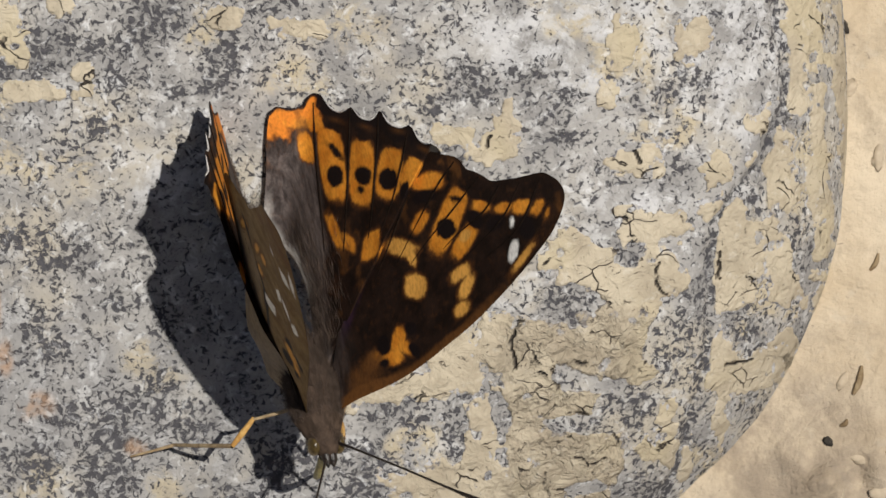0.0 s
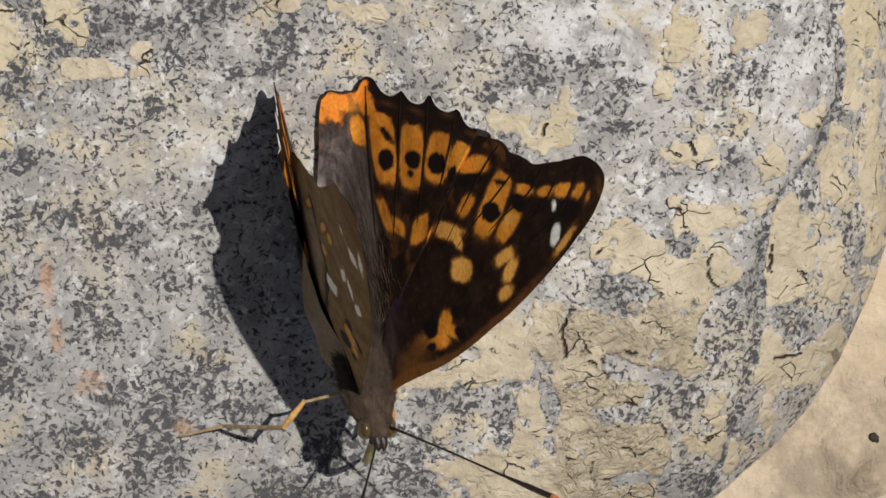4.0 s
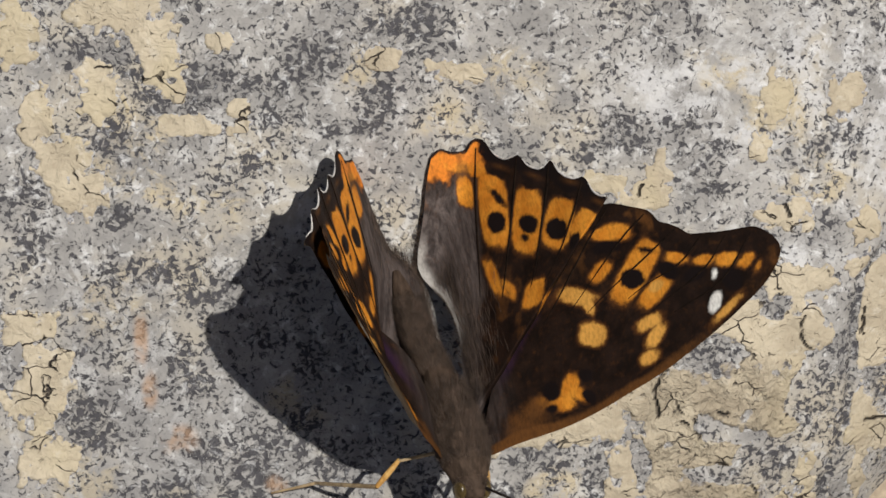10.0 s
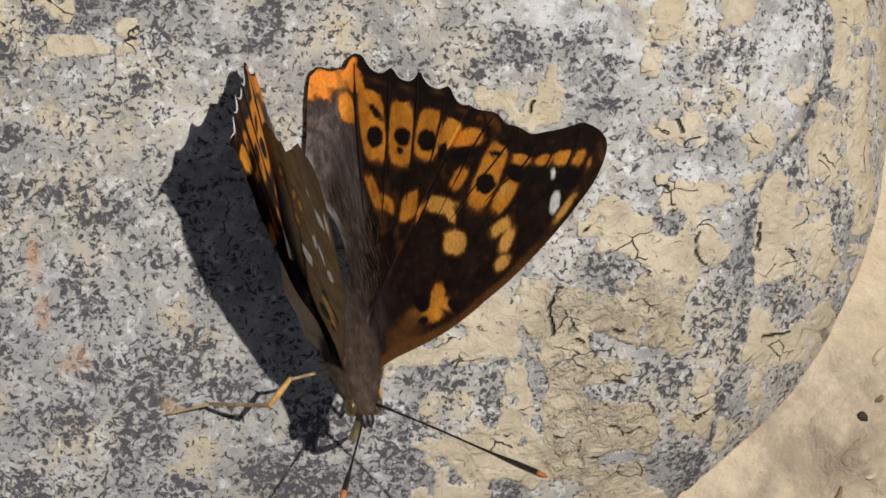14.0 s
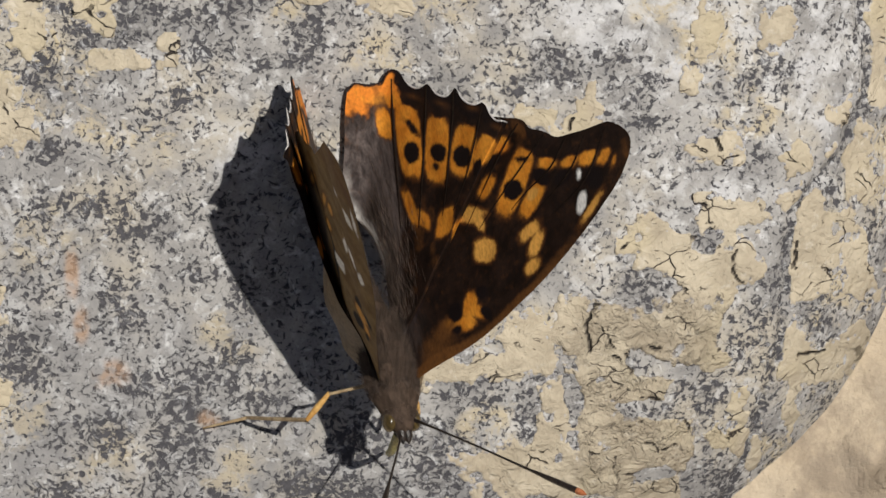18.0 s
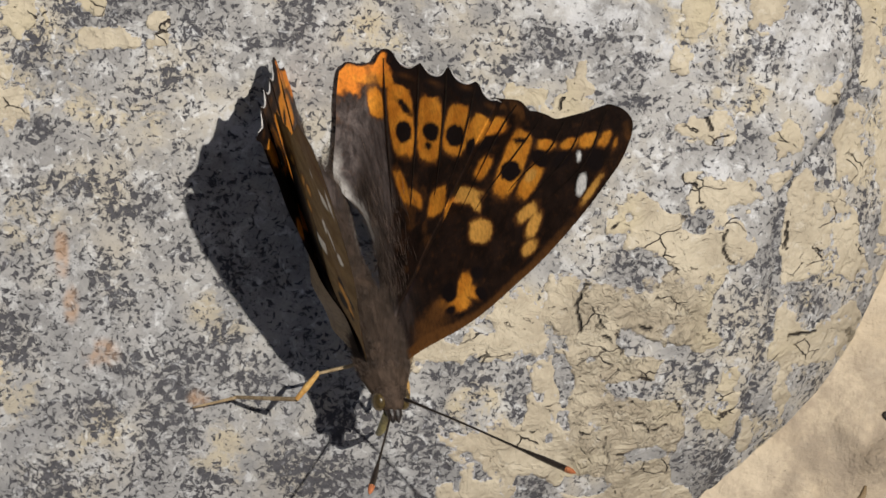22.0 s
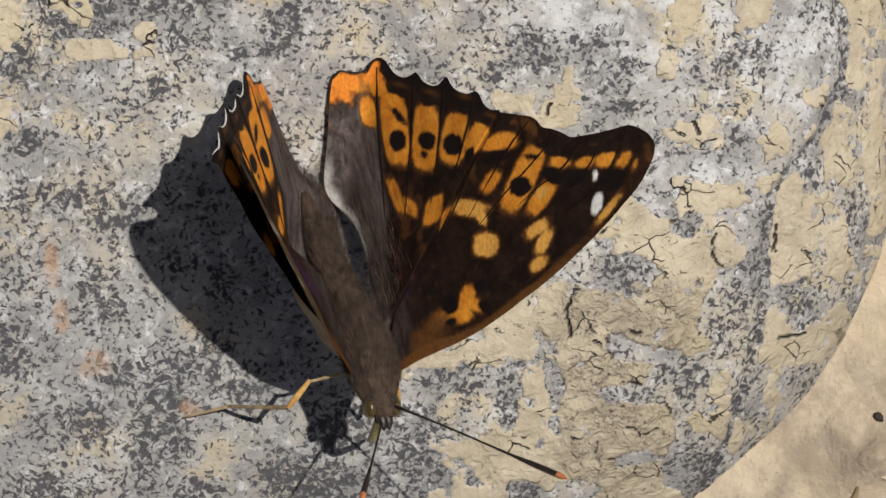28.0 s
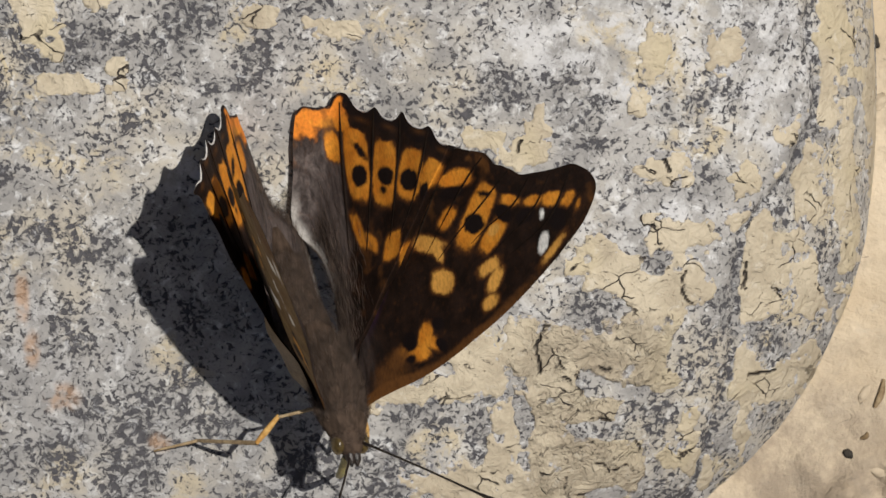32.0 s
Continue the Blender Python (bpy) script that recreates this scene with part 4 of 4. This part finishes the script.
for side in (-1, 1):
    ball("eye", (side * 1.12 - 0.36, 4.85, -0.45), (0.62, 0.95, 0.9), EYE, "large yellow-green compound eye")
    verts, faces = spindle([(4.8, -0.6, 0.2, 0.2), (5.5, -0.6, 0.46, 0.5), (6.3, -0.7, 0.4, 0.42), (6.9, -0.8, 0.08, 0.08)], 16, 12)
    verts[:, 0] += side * 0.26
    part("palp", mesh_np("palp", verts, faces), BLACK, butterfly, "dark furry palp", BODY)


def limb(name, points, radii, mat, label="", parent=None, n=24, sides=10):
    """A tube through world places (millimetres), under the butterfly."""
    p = np.array(points, float) - np.array(BASE) / MM
    verts, faces = tube(p, radii, n, sides)
    return part(name, mesh_np(name, verts, faces), mat, parent or butterfly, label)


def antenna(points):
    shaft = limb("antenna", points, [0.14, 0.10, 0.095, 0.095, 0.12, 0.26, 0.28], BLACK, "thin black clubbed antenna", n=40)
    a, b = np.array(points[-2], float), np.array(points[-1], float)
    d = (b - a) / np.linalg.norm(b - a)
    limb("antenna_tip", [b - 0.2 * d, b + 0.35 * d, b + 0.85 * d], [0.29, 0.25, 0.06], RUST_TIP, "rust orange tip", shaft, 10)


antenna([(-3.1, -18.4, 11.9), (-3.5, -20.15, 14.6), (-4.15, -22.6, 18.2), (-4.75, -24.75, 21.3)])
antenna([(-2.2, -17.4, 12.2), (2.98, -19.4, 17.4), (7.7, -21.35, 22.3), (11.8, -23.0, 26.7)])
limb("proboscis", [(-3.4, -18.7, 10.6), (-4.0, -20.2, 7.0), (-4.4, -20.8, 1.5), (-4.56, -20.85, -3.8)], [0.45, 0.4, 0.28, 0.14], TONGUE, "yellow-green feeding tube")


def leg(points):
    """Thigh, shin and foot, through hip, knee, ankle and two places of the foot."""
    thigh = limb("leg", points[:2], [0.18, 0.14], LEG, "thin ochre leg", n=8)
    a, b, c, d = (np.array(p, float) for p in points[1:])
    limb("knee", [a + (a - b) * 0.06, (a + b) / 2, b], [0.2, 0.3, 0.21], LEG_ORANGE, "orange shin", thigh, 10)
    limb("shin", [b, (b + c) / 2 + (0, 0, 0.25), c], [0.21, 0.18, 0.16], LEG, "", thigh, 12)
    limb("foot", [c, (c * 0.45 + d * 0.55) + (0, 0, 0.12), d], [0.16, 0.12, 0.09], LEG, "", thigh, 12)


leg([(-5.4, -14.4, 8.6), (-9.63, -15.43, 7.0), (-11.48, -17.69, 6.1), (-16.98, -17.72, -1.0), (-20.97, -18.68, -2.4)])
leg([(-3.0, -15.6, 8.6), (-1.75, -17.2, 7.6), (-2.0, -15.8, 5.0), (-1.2, -13.2, -0.4), (-0.2, -11.6, -2.2)])
leg([(-4.2, -12.0, 8.0), (-2.2, -9.4, 5.0), (-1.2, -8.0, 1.6), (0.0, -6.6, -0.9), (1.2, -5.0, -1.0)])
leg([(-5.2, -11.2, 8.0), (-6.9, -9.2, 5.0), (-7.6, -7.6, 1.6), (-8.2, -6.0, -0.4), (-8.8, -4.6, -0.4)])


def fur(name, count, place, length, width, mat, parent, m, label, seed):
    """Many fine hairs, each a thin three-sided spike; place gives roots and directions."""
    rng = np.random.RandomState(seed)
    root, way = place(rng, count)
    way = way / np.linalg.norm(way, axis=1, keepdims=True)
    ln = length * rng.uniform(0.5, 1.2, (count, 1))
    side = np.cross(way, rng.normal(size=(count, 3)))
    side /= np.linalg.norm(side, axis=1, keepdims=True)
    other = np.cross(way, side)
    bend = rng.normal(size=(count, 3)) * 0.12 * length
    tri = [root + width * (math.cos(a) * side + math.sin(a) * other) for a in (0, 2.1, 4.2)]
    mid = root + way * ln * 0.55 + bend * 0.3
    tri2 = [mid + 0.6 * width * (math.cos(a) * side + math.sin(a) * other) for a in (0, 2.1, 4.2)]
    tip = root + way * ln + bend
    verts = np.stack(tri + tri2 + [tip], 1).reshape(-1, 3)
    base = np.arange(count)[:, None] * 7
    quads = [(0, 1, 4), (0, 4, 3), (1, 2, 5), (1, 5, 4), (2, 0, 3), (2, 3, 5), (3, 4, 6), (4, 5, 6), (5, 3, 6)]
    faces = np.concatenate([base + np.array(q) for q in quads])
    return part(name, mesh_np(name, verts, faces), mat, parent, label, m)


def coat_place(stations, lean):
    s = bezier(stations, 60)

    def place(rng, count):
        k = rng.randint(6, 54, count)
        a = rng.uniform(-0.5, np.pi + 0.5, count)
        c, d = np.cos(a), np.sin(a)
        root = np.stack([c * s[k, 2] * 0.97 + aside(s[k, 0]), s[k, 0], s[k, 1] + d * s[k, 3] * 0.97], 1)
        way = np.stack([c * 0.6, np.full(count, lean), d * 0.6], 1) + rng.normal(size=(count, 3)) * 0.22
        return root, way

    return place


fur("fur", 5200, coat_place(THORAX[1:6], -1.3), 1.2, 0.013, HAIR, thorax, None, "fine brown hair", 1)
fur("fur", 5200, coat_place(ABDOMEN[1:5], -1.9), 1.0, 0.012, HAIR, abdomen, None, "fine brown hair", 2)


def wing_hair(side, share=0.0):
    camber, seat = (hind_camber, free) if side > 0 else (hind_camber_port, rested)
    inner = HIND_INNER + HIND_EDGE[7:11] if side > 0 else HIND_EDGE[1:11]
    edge = np.array(inner)[::-1]

    def place(rng, count):
        v = rng.uniform(-24, -5, count)
        u = np.interp(v, edge[:, 1], edge[:, 0]) + np.abs(rng.normal(0, 1.0, count)) * 2.2 + 0.4
        rim = rng.uniform(size=count) < max(share, 0.4 if side > 0 else 0.12)
        line = bezier(inner[:-1], 200)[rng.randint(0, 200, count)]
        u, v = np.where(rim, line[:, 0] + 0.1, u), np.where(rim, line[:, 1], v)
        su, sv, sh = seat(u, v, camber(u, v) + 0.05)
        root = np.stack([side * su, sv, sh], 1)
        way = np.stack([side * np.where(rim, -0.55, 0.12) + rng.normal(0, 0.12, count), np.full(count, -1.0), np.abs(rng.normal(0.10, 0.08, count))], 1)
        return root, way

    return place


fur("fur", 900, coat_place(HEAD[1:4], -0.7), 0.55, 0.014, HAIR, head, None, "short brown hair", 3)
for side in (-1, 1):
    fur("hair", 2400 if side > 0 else 1300, wing_hair(side), 1.9, 0.012, HAIR, wings["hind", side], None, "long grey-brown hair on the wing's inner fold", 5 + side)
fur("pale_hair", 700, wing_hair(1, 1.0), 1.5, 0.011, PALE_HAIR, wings["hind", 1], None, "pale grey hair fringing the wing's inner edge", 9)


# ---- small litter on the ground beside the stone ----
def on_ground(px, py):
    x, y = chart(px, py)
    k = 1 - GROUND_Z / 450.0
    return x * k, y * k


def ground_height(x, y):
    hit, at, _, _ = ground.closest_point_on_mesh(Vector((x, y, GROUND_Z)) * MM)
    return at.z / MM


def lump(name, at, size, mat, label, category, group, seed):
    """A small worn pebble, crumb or stand-in for a dark pit, half sunk in the sand."""
    bm = bmesh.new()
    bmesh.ops.create_icosphere(bm, subdivisions=3, radius=1.0)
    me = bpy.data.meshes.new(name)
    bm.to_mesh(me)
    bm.free()
    co = np.empty(len(me.vertices) * 3)
    me.vertices.foreach_get("co", co)
    co = co.reshape(-1, 3)
    co *= (1 + 0.6 * fbm(co[:, 0] + 2 * co[:, 2], co[:, 1] - co[:, 2], 0.9, 3, seed))[:, None]
    co *= np.array(size) * MM
    me.vertices.foreach_set("co", co.ravel())
    me.polygons.foreach_set("use_smooth", np.full(len(me.polygons), True))
    me.materials.append(mat)
    ob = new(name, me)
    x, y = on_ground(*at)
    ob.matrix_basis = pose(x * MM, y * MM, (ground_height(x, y) + 0.1 * size[2]) * MM, 0, 0, seed * 37.0)
    return tagged(ob, label, category, group)


def twig(a, b, radius, mat, label, seed):
    (ax, ay), (bx, by) = on_ground(*a), on_ground(*b)
    mx, my = (ax + bx) / 2 + 0.15, (ay + by) / 2 - 0.1
    pts = [(ax, ay, ground_height(ax, ay) + radius * 0.7), (mx, my, ground_height(mx, my) + radius), (bx, by, ground_height(bx, by) + radius * 0.7)]
    verts, faces = tube(pts, [radius * 0.5, radius, radius * 0.9, radius * 0.4], 18, 8, 0.8)
    me = mesh_np("twig_fragment", verts, faces)
    me.materials.append(mat)
    return tagged(new("twig_fragment", me), label, "twig", "plant litter on the sand")


# dark lumps: grit crumbs, and some added in place of shaded pits
for seed, (px, py, sx, sy, sz) in enumerate([(1564, 890, 0.55, 0.5, 0.4), (1503, 1008, 0.6, 0.45, 0.4), (1645, 88, 0.8, 0.35, 0.4), (1596, 822, 0.5, 0.4, 0.35), (1738, 753, 0.7, 0.6, 0.5), (1640, 205, 0.5, 0.4, 0.3)]):
    lump("dark_pit_grit", (px, py), (sx, sy, sz), DARK_PIT_GRIT, "small dark lump on the sand, for grit crumbs and shaded pits", "grit", "grit on the sand", seed + 1)
for seed, (px, py, sx, sy, sz) in enumerate([(1653, 199, 0.9, 0.6, 0.35), (1699, 322, 1.1, 0.5, 0.3), (1600, 905, 1.3, 0.9, 0.35), (1650, 850, 1.0, 0.7, 0.3), (1690, 915, 1.2, 0.8, 0.35), (1626, 716, 1.0, 0.4, 0.25)]):
    lump("pebble", (px, py), (sx, sy, sz), GRIT, "small beige pebble half sunk in sand", "pebble", "pebbles on the sand", seed + 11)
twig((1643, 740), (1660, 690), 0.32, TWIG, "short brown twig lying on the sand", 1)
twig((1541, 975), (1556, 945), 0.28, TWIG, "short brown twig lying on the sand", 2)
twig((1680, 522), (1696, 492), 0.24, TWIG, "short grey-brown twig lying on the sand", 3)
twig((1678, 838), (1716, 848), 0.22, TWIG, "short brown twig lying on the sand", 4)
twig((1618, 795), (1630, 784), 0.25, TWIG, "short brown twig lying on the sand", 5)

build_clay(stone)


def motions():
    # flap and sweep of each wing, in degrees
    walk(wings["fore", 1], [
        (0.0, starboard(73.2, 7.1)), (0.5, starboard(81.7, 8.0)), (1.0, starboard(77.0, 7.1)), (1.5, starboard(76.0, 7.0)), (2.0, starboard(73.3, 6.4)),
        (2.5, starboard(73.0, 6.2)), (3.0, starboard(70.2, 6.2)), (3.5, starboard(74.9, 6.9)), (5.5, starboard(74.1, 6.7)), (6.0, starboard(71.1, 5.8)),
        (6.5, starboard(69.7, 6.1)), (7.0, starboard(78.1, 6.8)), (7.5, starboard(71.9, 5.8)), (8.0, starboard(76.4, 5.3)), (8.5, starboard(70.8, 4.6)),
        (9.0, starboard(68.1, 4.4)), (9.5, starboard(67.4, 4.1)), (10.0, starboard(60.3, 3.9)), (10.5, starboard(64.0, 3.9)), (11.0, starboard(57.8, 4.0)),
        (11.5, starboard(53.6, 3.8)), (12.0, starboard(65.9, 3.7)), (12.5, starboard(61.5, 3.4)), (13.0, starboard(56.2, 4.7)), (13.5, starboard(57.0, 3.3)),
        (14.0, starboard(72.5, 4.0)), (14.5, starboard(71.2, 0.9)), (16.5, starboard(76.9, 1.5)), (17.0, starboard(72.6, 0.7)), (17.5, starboard(65.6, 0.2)),
        (18.0, starboard(70.9, 0.3)), (18.5, starboard(67.5, -0.4)), (19.0, starboard(63.5, -1.1)), (19.5, starboard(67.7, -0.2)), (20.0, starboard(65.9, -0.4)),
        (20.5, starboard(70.1, 0.3)), (21.0, starboard(68.1, -0.0)), (21.5, starboard(67.0, 0.0)), (22.0, starboard(68.7, 0.5)), (22.5, starboard(69.0, 0.7)),
        (23.0, starboard(71.5, 1.2)), (23.5, starboard(69.0, 1.1)), (24.0, starboard(66.5, 0.6)), (24.5, starboard(71.5, 1.2)), (25.0, starboard(71.7, 1.2)),
        (25.5, starboard(68.9, 1.4)), (27.5, starboard(63.5, 1.8)), (28.0, starboard(62.2, 1.8)), (28.5, starboard(65.8, 1.3)), (29.0, starboard(60.3, 1.3)),
        (29.5, starboard(64.9, 2.0)), (30.0, starboard(52.0, 3.5)), (30.5, starboard(61.3, 3.2)), (31.0, starboard(56.9, 3.5)), (31.5, starboard(74.2, 5.3)),
        (32.0, starboard(67.0, 3.4))])
    walk(wings["hind", 1], [
        (0.0, starboard(62.8, 2.7)), (0.5, starboard(69.5, 2.7)), (1.0, starboard(67.0, 2.7)), (1.5, starboard(67.1, 2.7)), (2.0, starboard(65.9, 2.7)),
        (2.5, starboard(64.9, 2.7)), (3.0, starboard(61.8, 2.7)), (3.5, starboard(65.5, 2.7)), (5.5, starboard(63.9, 2.7)), (6.0, starboard(60.9, 2.7)),
        (6.5, starboard(59.1, 2.7)), (7.0, starboard(65.1, 2.7)), (7.5, starboard(60.6, 2.7)), (8.0, starboard(65.6, 2.7)), (8.5, starboard(60.7, 2.7)),
        (9.0, starboard(57.9, 2.7)), (9.5, starboard(56.4, 2.7)), (10.0, starboard(50.8, 2.7)), (10.5, starboard(56.1, 2.7)), (11.0, starboard(48.4, 2.7)),
        (11.5, starboard(43.5, 2.7)), (12.0, starboard(54.9, 2.7)), (12.5, starboard(50.9, 2.7)), (13.0, starboard(46.9, 2.7)), (13.5, starboard(44.6, 2.7)),
        (14.0, starboard(59.0, 2.7)), (14.5, starboard(59.2, 2.7)), (16.5, starboard(66.7, 2.7)), (17.0, starboard(62.0, 2.7)), (17.5, starboard(58.2, 2.7)),
        (18.0, starboard(61.4, 2.7)), (18.5, starboard(57.3, 2.7)), (19.0, starboard(54.9, 2.7)), (19.5, starboard(59.8, 2.7)), (20.0, starboard(56.5, 2.7)),
        (20.5, starboard(58.7, 2.7)), (21.0, starboard(57.7, 2.7)), (21.5, starboard(57.1, 2.7)), (22.0, starboard(58.2, 2.7)), (22.5, starboard(57.0, 2.7)),
        (23.0, starboard(59.5, 2.7)), (23.5, starboard(57.6, 2.7)), (24.0, starboard(55.8, 2.7)), (24.5, starboard(60.0, 2.7)), (25.0, starboard(63.2, 2.7)),
        (25.5, starboard(58.0, 2.7)), (27.5, starboard(54.2, 2.7)), (28.0, starboard(51.5, 2.7)), (28.5, starboard(54.6, 2.7)), (29.0, starboard(49.7, 2.7)),
        (29.5, starboard(53.3, 2.7)), (30.0, starboard(42.7, 2.7)), (30.5, starboard(48.8, 2.7)), (31.0, starboard(43.2, 2.7)), (31.5, starboard(58.2, 2.7)),
        (32.0, starboard(54.3, 2.7))])
    walk(wings["fore", -1], [
        (0.0, port(68.7, 4.1)), (0.5, port(76.2, 5.0)), (1.0, port(71.3, 4.1)), (1.5, port(71.3, 4.0)), (2.0, port(68.9, 3.4)),
        (2.5, port(69.1, 3.2)), (3.0, port(66.6, 3.2)), (3.5, port(71.8, 3.8)), (5.5, port(71.5, 3.7)), (6.0, port(68.1, 2.8)),
        (6.5, port(66.8, 3.1)), (7.0, port(76.3, 3.8)), (7.5, port(69.2, 2.8)), (8.0, port(73.2, 2.3)), (8.5, port(67.0, 1.6)),
        (9.0, port(64.0, 1.4)), (9.5, port(62.1, 1.3)), (10.0, port(56.5, 1.1)), (10.5, port(61.4, 1.1)), (11.0, port(57.2, 1.4)),
        (11.5, port(52.2, 1.2)), (12.0, port(63.9, 1.2)), (12.5, port(60.3, 1.0)), (13.0, port(56.0, 2.3)), (13.5, port(55.0, 1.0)),
        (14.0, port(68.3, 1.7)), (14.5, port(67.3, -1.3)), (16.5, port(72.4, -0.6)), (17.0, port(70.5, -1.3)), (17.5, port(63.6, -1.8)),
        (18.0, port(70.0, -1.6)), (18.5, port(67.7, -2.3)), (19.0, port(62.8, -2.9)), (19.5, port(66.4, -2.0)), (20.0, port(64.8, -2.1)),
        (20.5, port(69.3, -1.4)), (21.0, port(66.8, -1.7)), (21.5, port(65.9, -1.7)), (22.0, port(68.0, -1.2)), (22.5, port(68.8, -0.8)),
        (23.0, port(71.9, -0.3)), (23.5, port(69.3, -0.3)), (24.0, port(67.3, -0.8)), (24.5, port(73.8, -0.1)), (25.0, port(72.2, -0.1)),
        (25.5, port(69.3, 0.0)), (27.5, port(63.0, 0.1)), (28.0, port(62.1, 0.2)), (28.5, port(66.4, -0.4)), (29.0, port(62.2, -0.5)),
        (29.5, port(66.5, 0.2)), (30.0, port(53.6, 1.5)), (30.5, port(62.2, 1.3)), (31.0, port(57.5, 1.4)), (31.5, port(75.1, 3.2)),
        (32.0, port(67.6, 1.3))])
    walk(wings["hind", -1], [
        (0.0, port(71.4, 0.0)), (0.5, port(76.7, 0.0)), (1.0, port(73.3, 0.0)), (1.5, port(73.7, 0.0)), (2.0, port(71.5, 0.0)),
        (2.5, port(71.4, 0.0)), (3.0, port(69.3, 0.0)), (3.5, port(74.2, 0.0)), (5.5, port(74.4, 0.0)), (6.0, port(71.5, 0.0)),
        (6.5, port(70.3, 0.0)), (7.0, port(79.0, 0.0)), (7.5, port(72.5, 0.0)), (8.0, port(75.3, 0.0)), (8.5, port(71.3, 0.0)),
        (9.0, port(69.8, 0.0)), (9.5, port(68.4, 0.0)), (10.0, port(66.5, 0.0)), (10.5, port(68.1, 0.0)), (11.0, port(66.5, 0.0)),
        (11.5, port(65.7, 0.0)), (12.0, port(70.5, 0.0)), (12.5, port(68.3, 0.0)), (13.0, port(67.0, 0.0)), (13.5, port(66.4, 0.0)),
        (14.0, port(73.1, 0.0)), (14.5, port(72.8, 0.0)), (16.5, port(73.9, 0.0)), (17.0, port(75.3, 0.0)), (17.5, port(71.1, 0.0)),
        (18.0, port(74.8, 0.0)), (18.5, port(72.2, 0.0)), (19.0, port(70.0, 0.0)), (19.5, port(71.9, 0.0)), (20.0, port(71.1, 0.0)),
        (20.5, port(74.1, 0.0)), (21.0, port(73.0, 0.0)), (21.5, port(72.5, 0.0)), (22.0, port(73.8, 0.0)), (22.5, port(74.7, 0.0)),
        (23.0, port(77.3, 0.0)), (23.5, port(74.7, 0.0)), (24.0, port(74.0, 0.0)), (24.5, port(79.1, 0.0)), (25.0, port(77.6, 0.0)),
        (25.5, port(75.1, 0.0)), (27.5, port(71.1, 0.0)), (28.0, port(70.2, 0.0)), (28.5, port(72.8, 0.0)), (29.0, port(70.3, 0.0)),
        (29.5, port(73.0, 0.0)), (30.0, port(68.3, 0.0)), (30.5, port(70.9, 0.0)), (31.0, port(68.9, 0.0)), (31.5, port(80.2, 0.0)),
        (32.0, port(74.9, 0.0))])


motions()
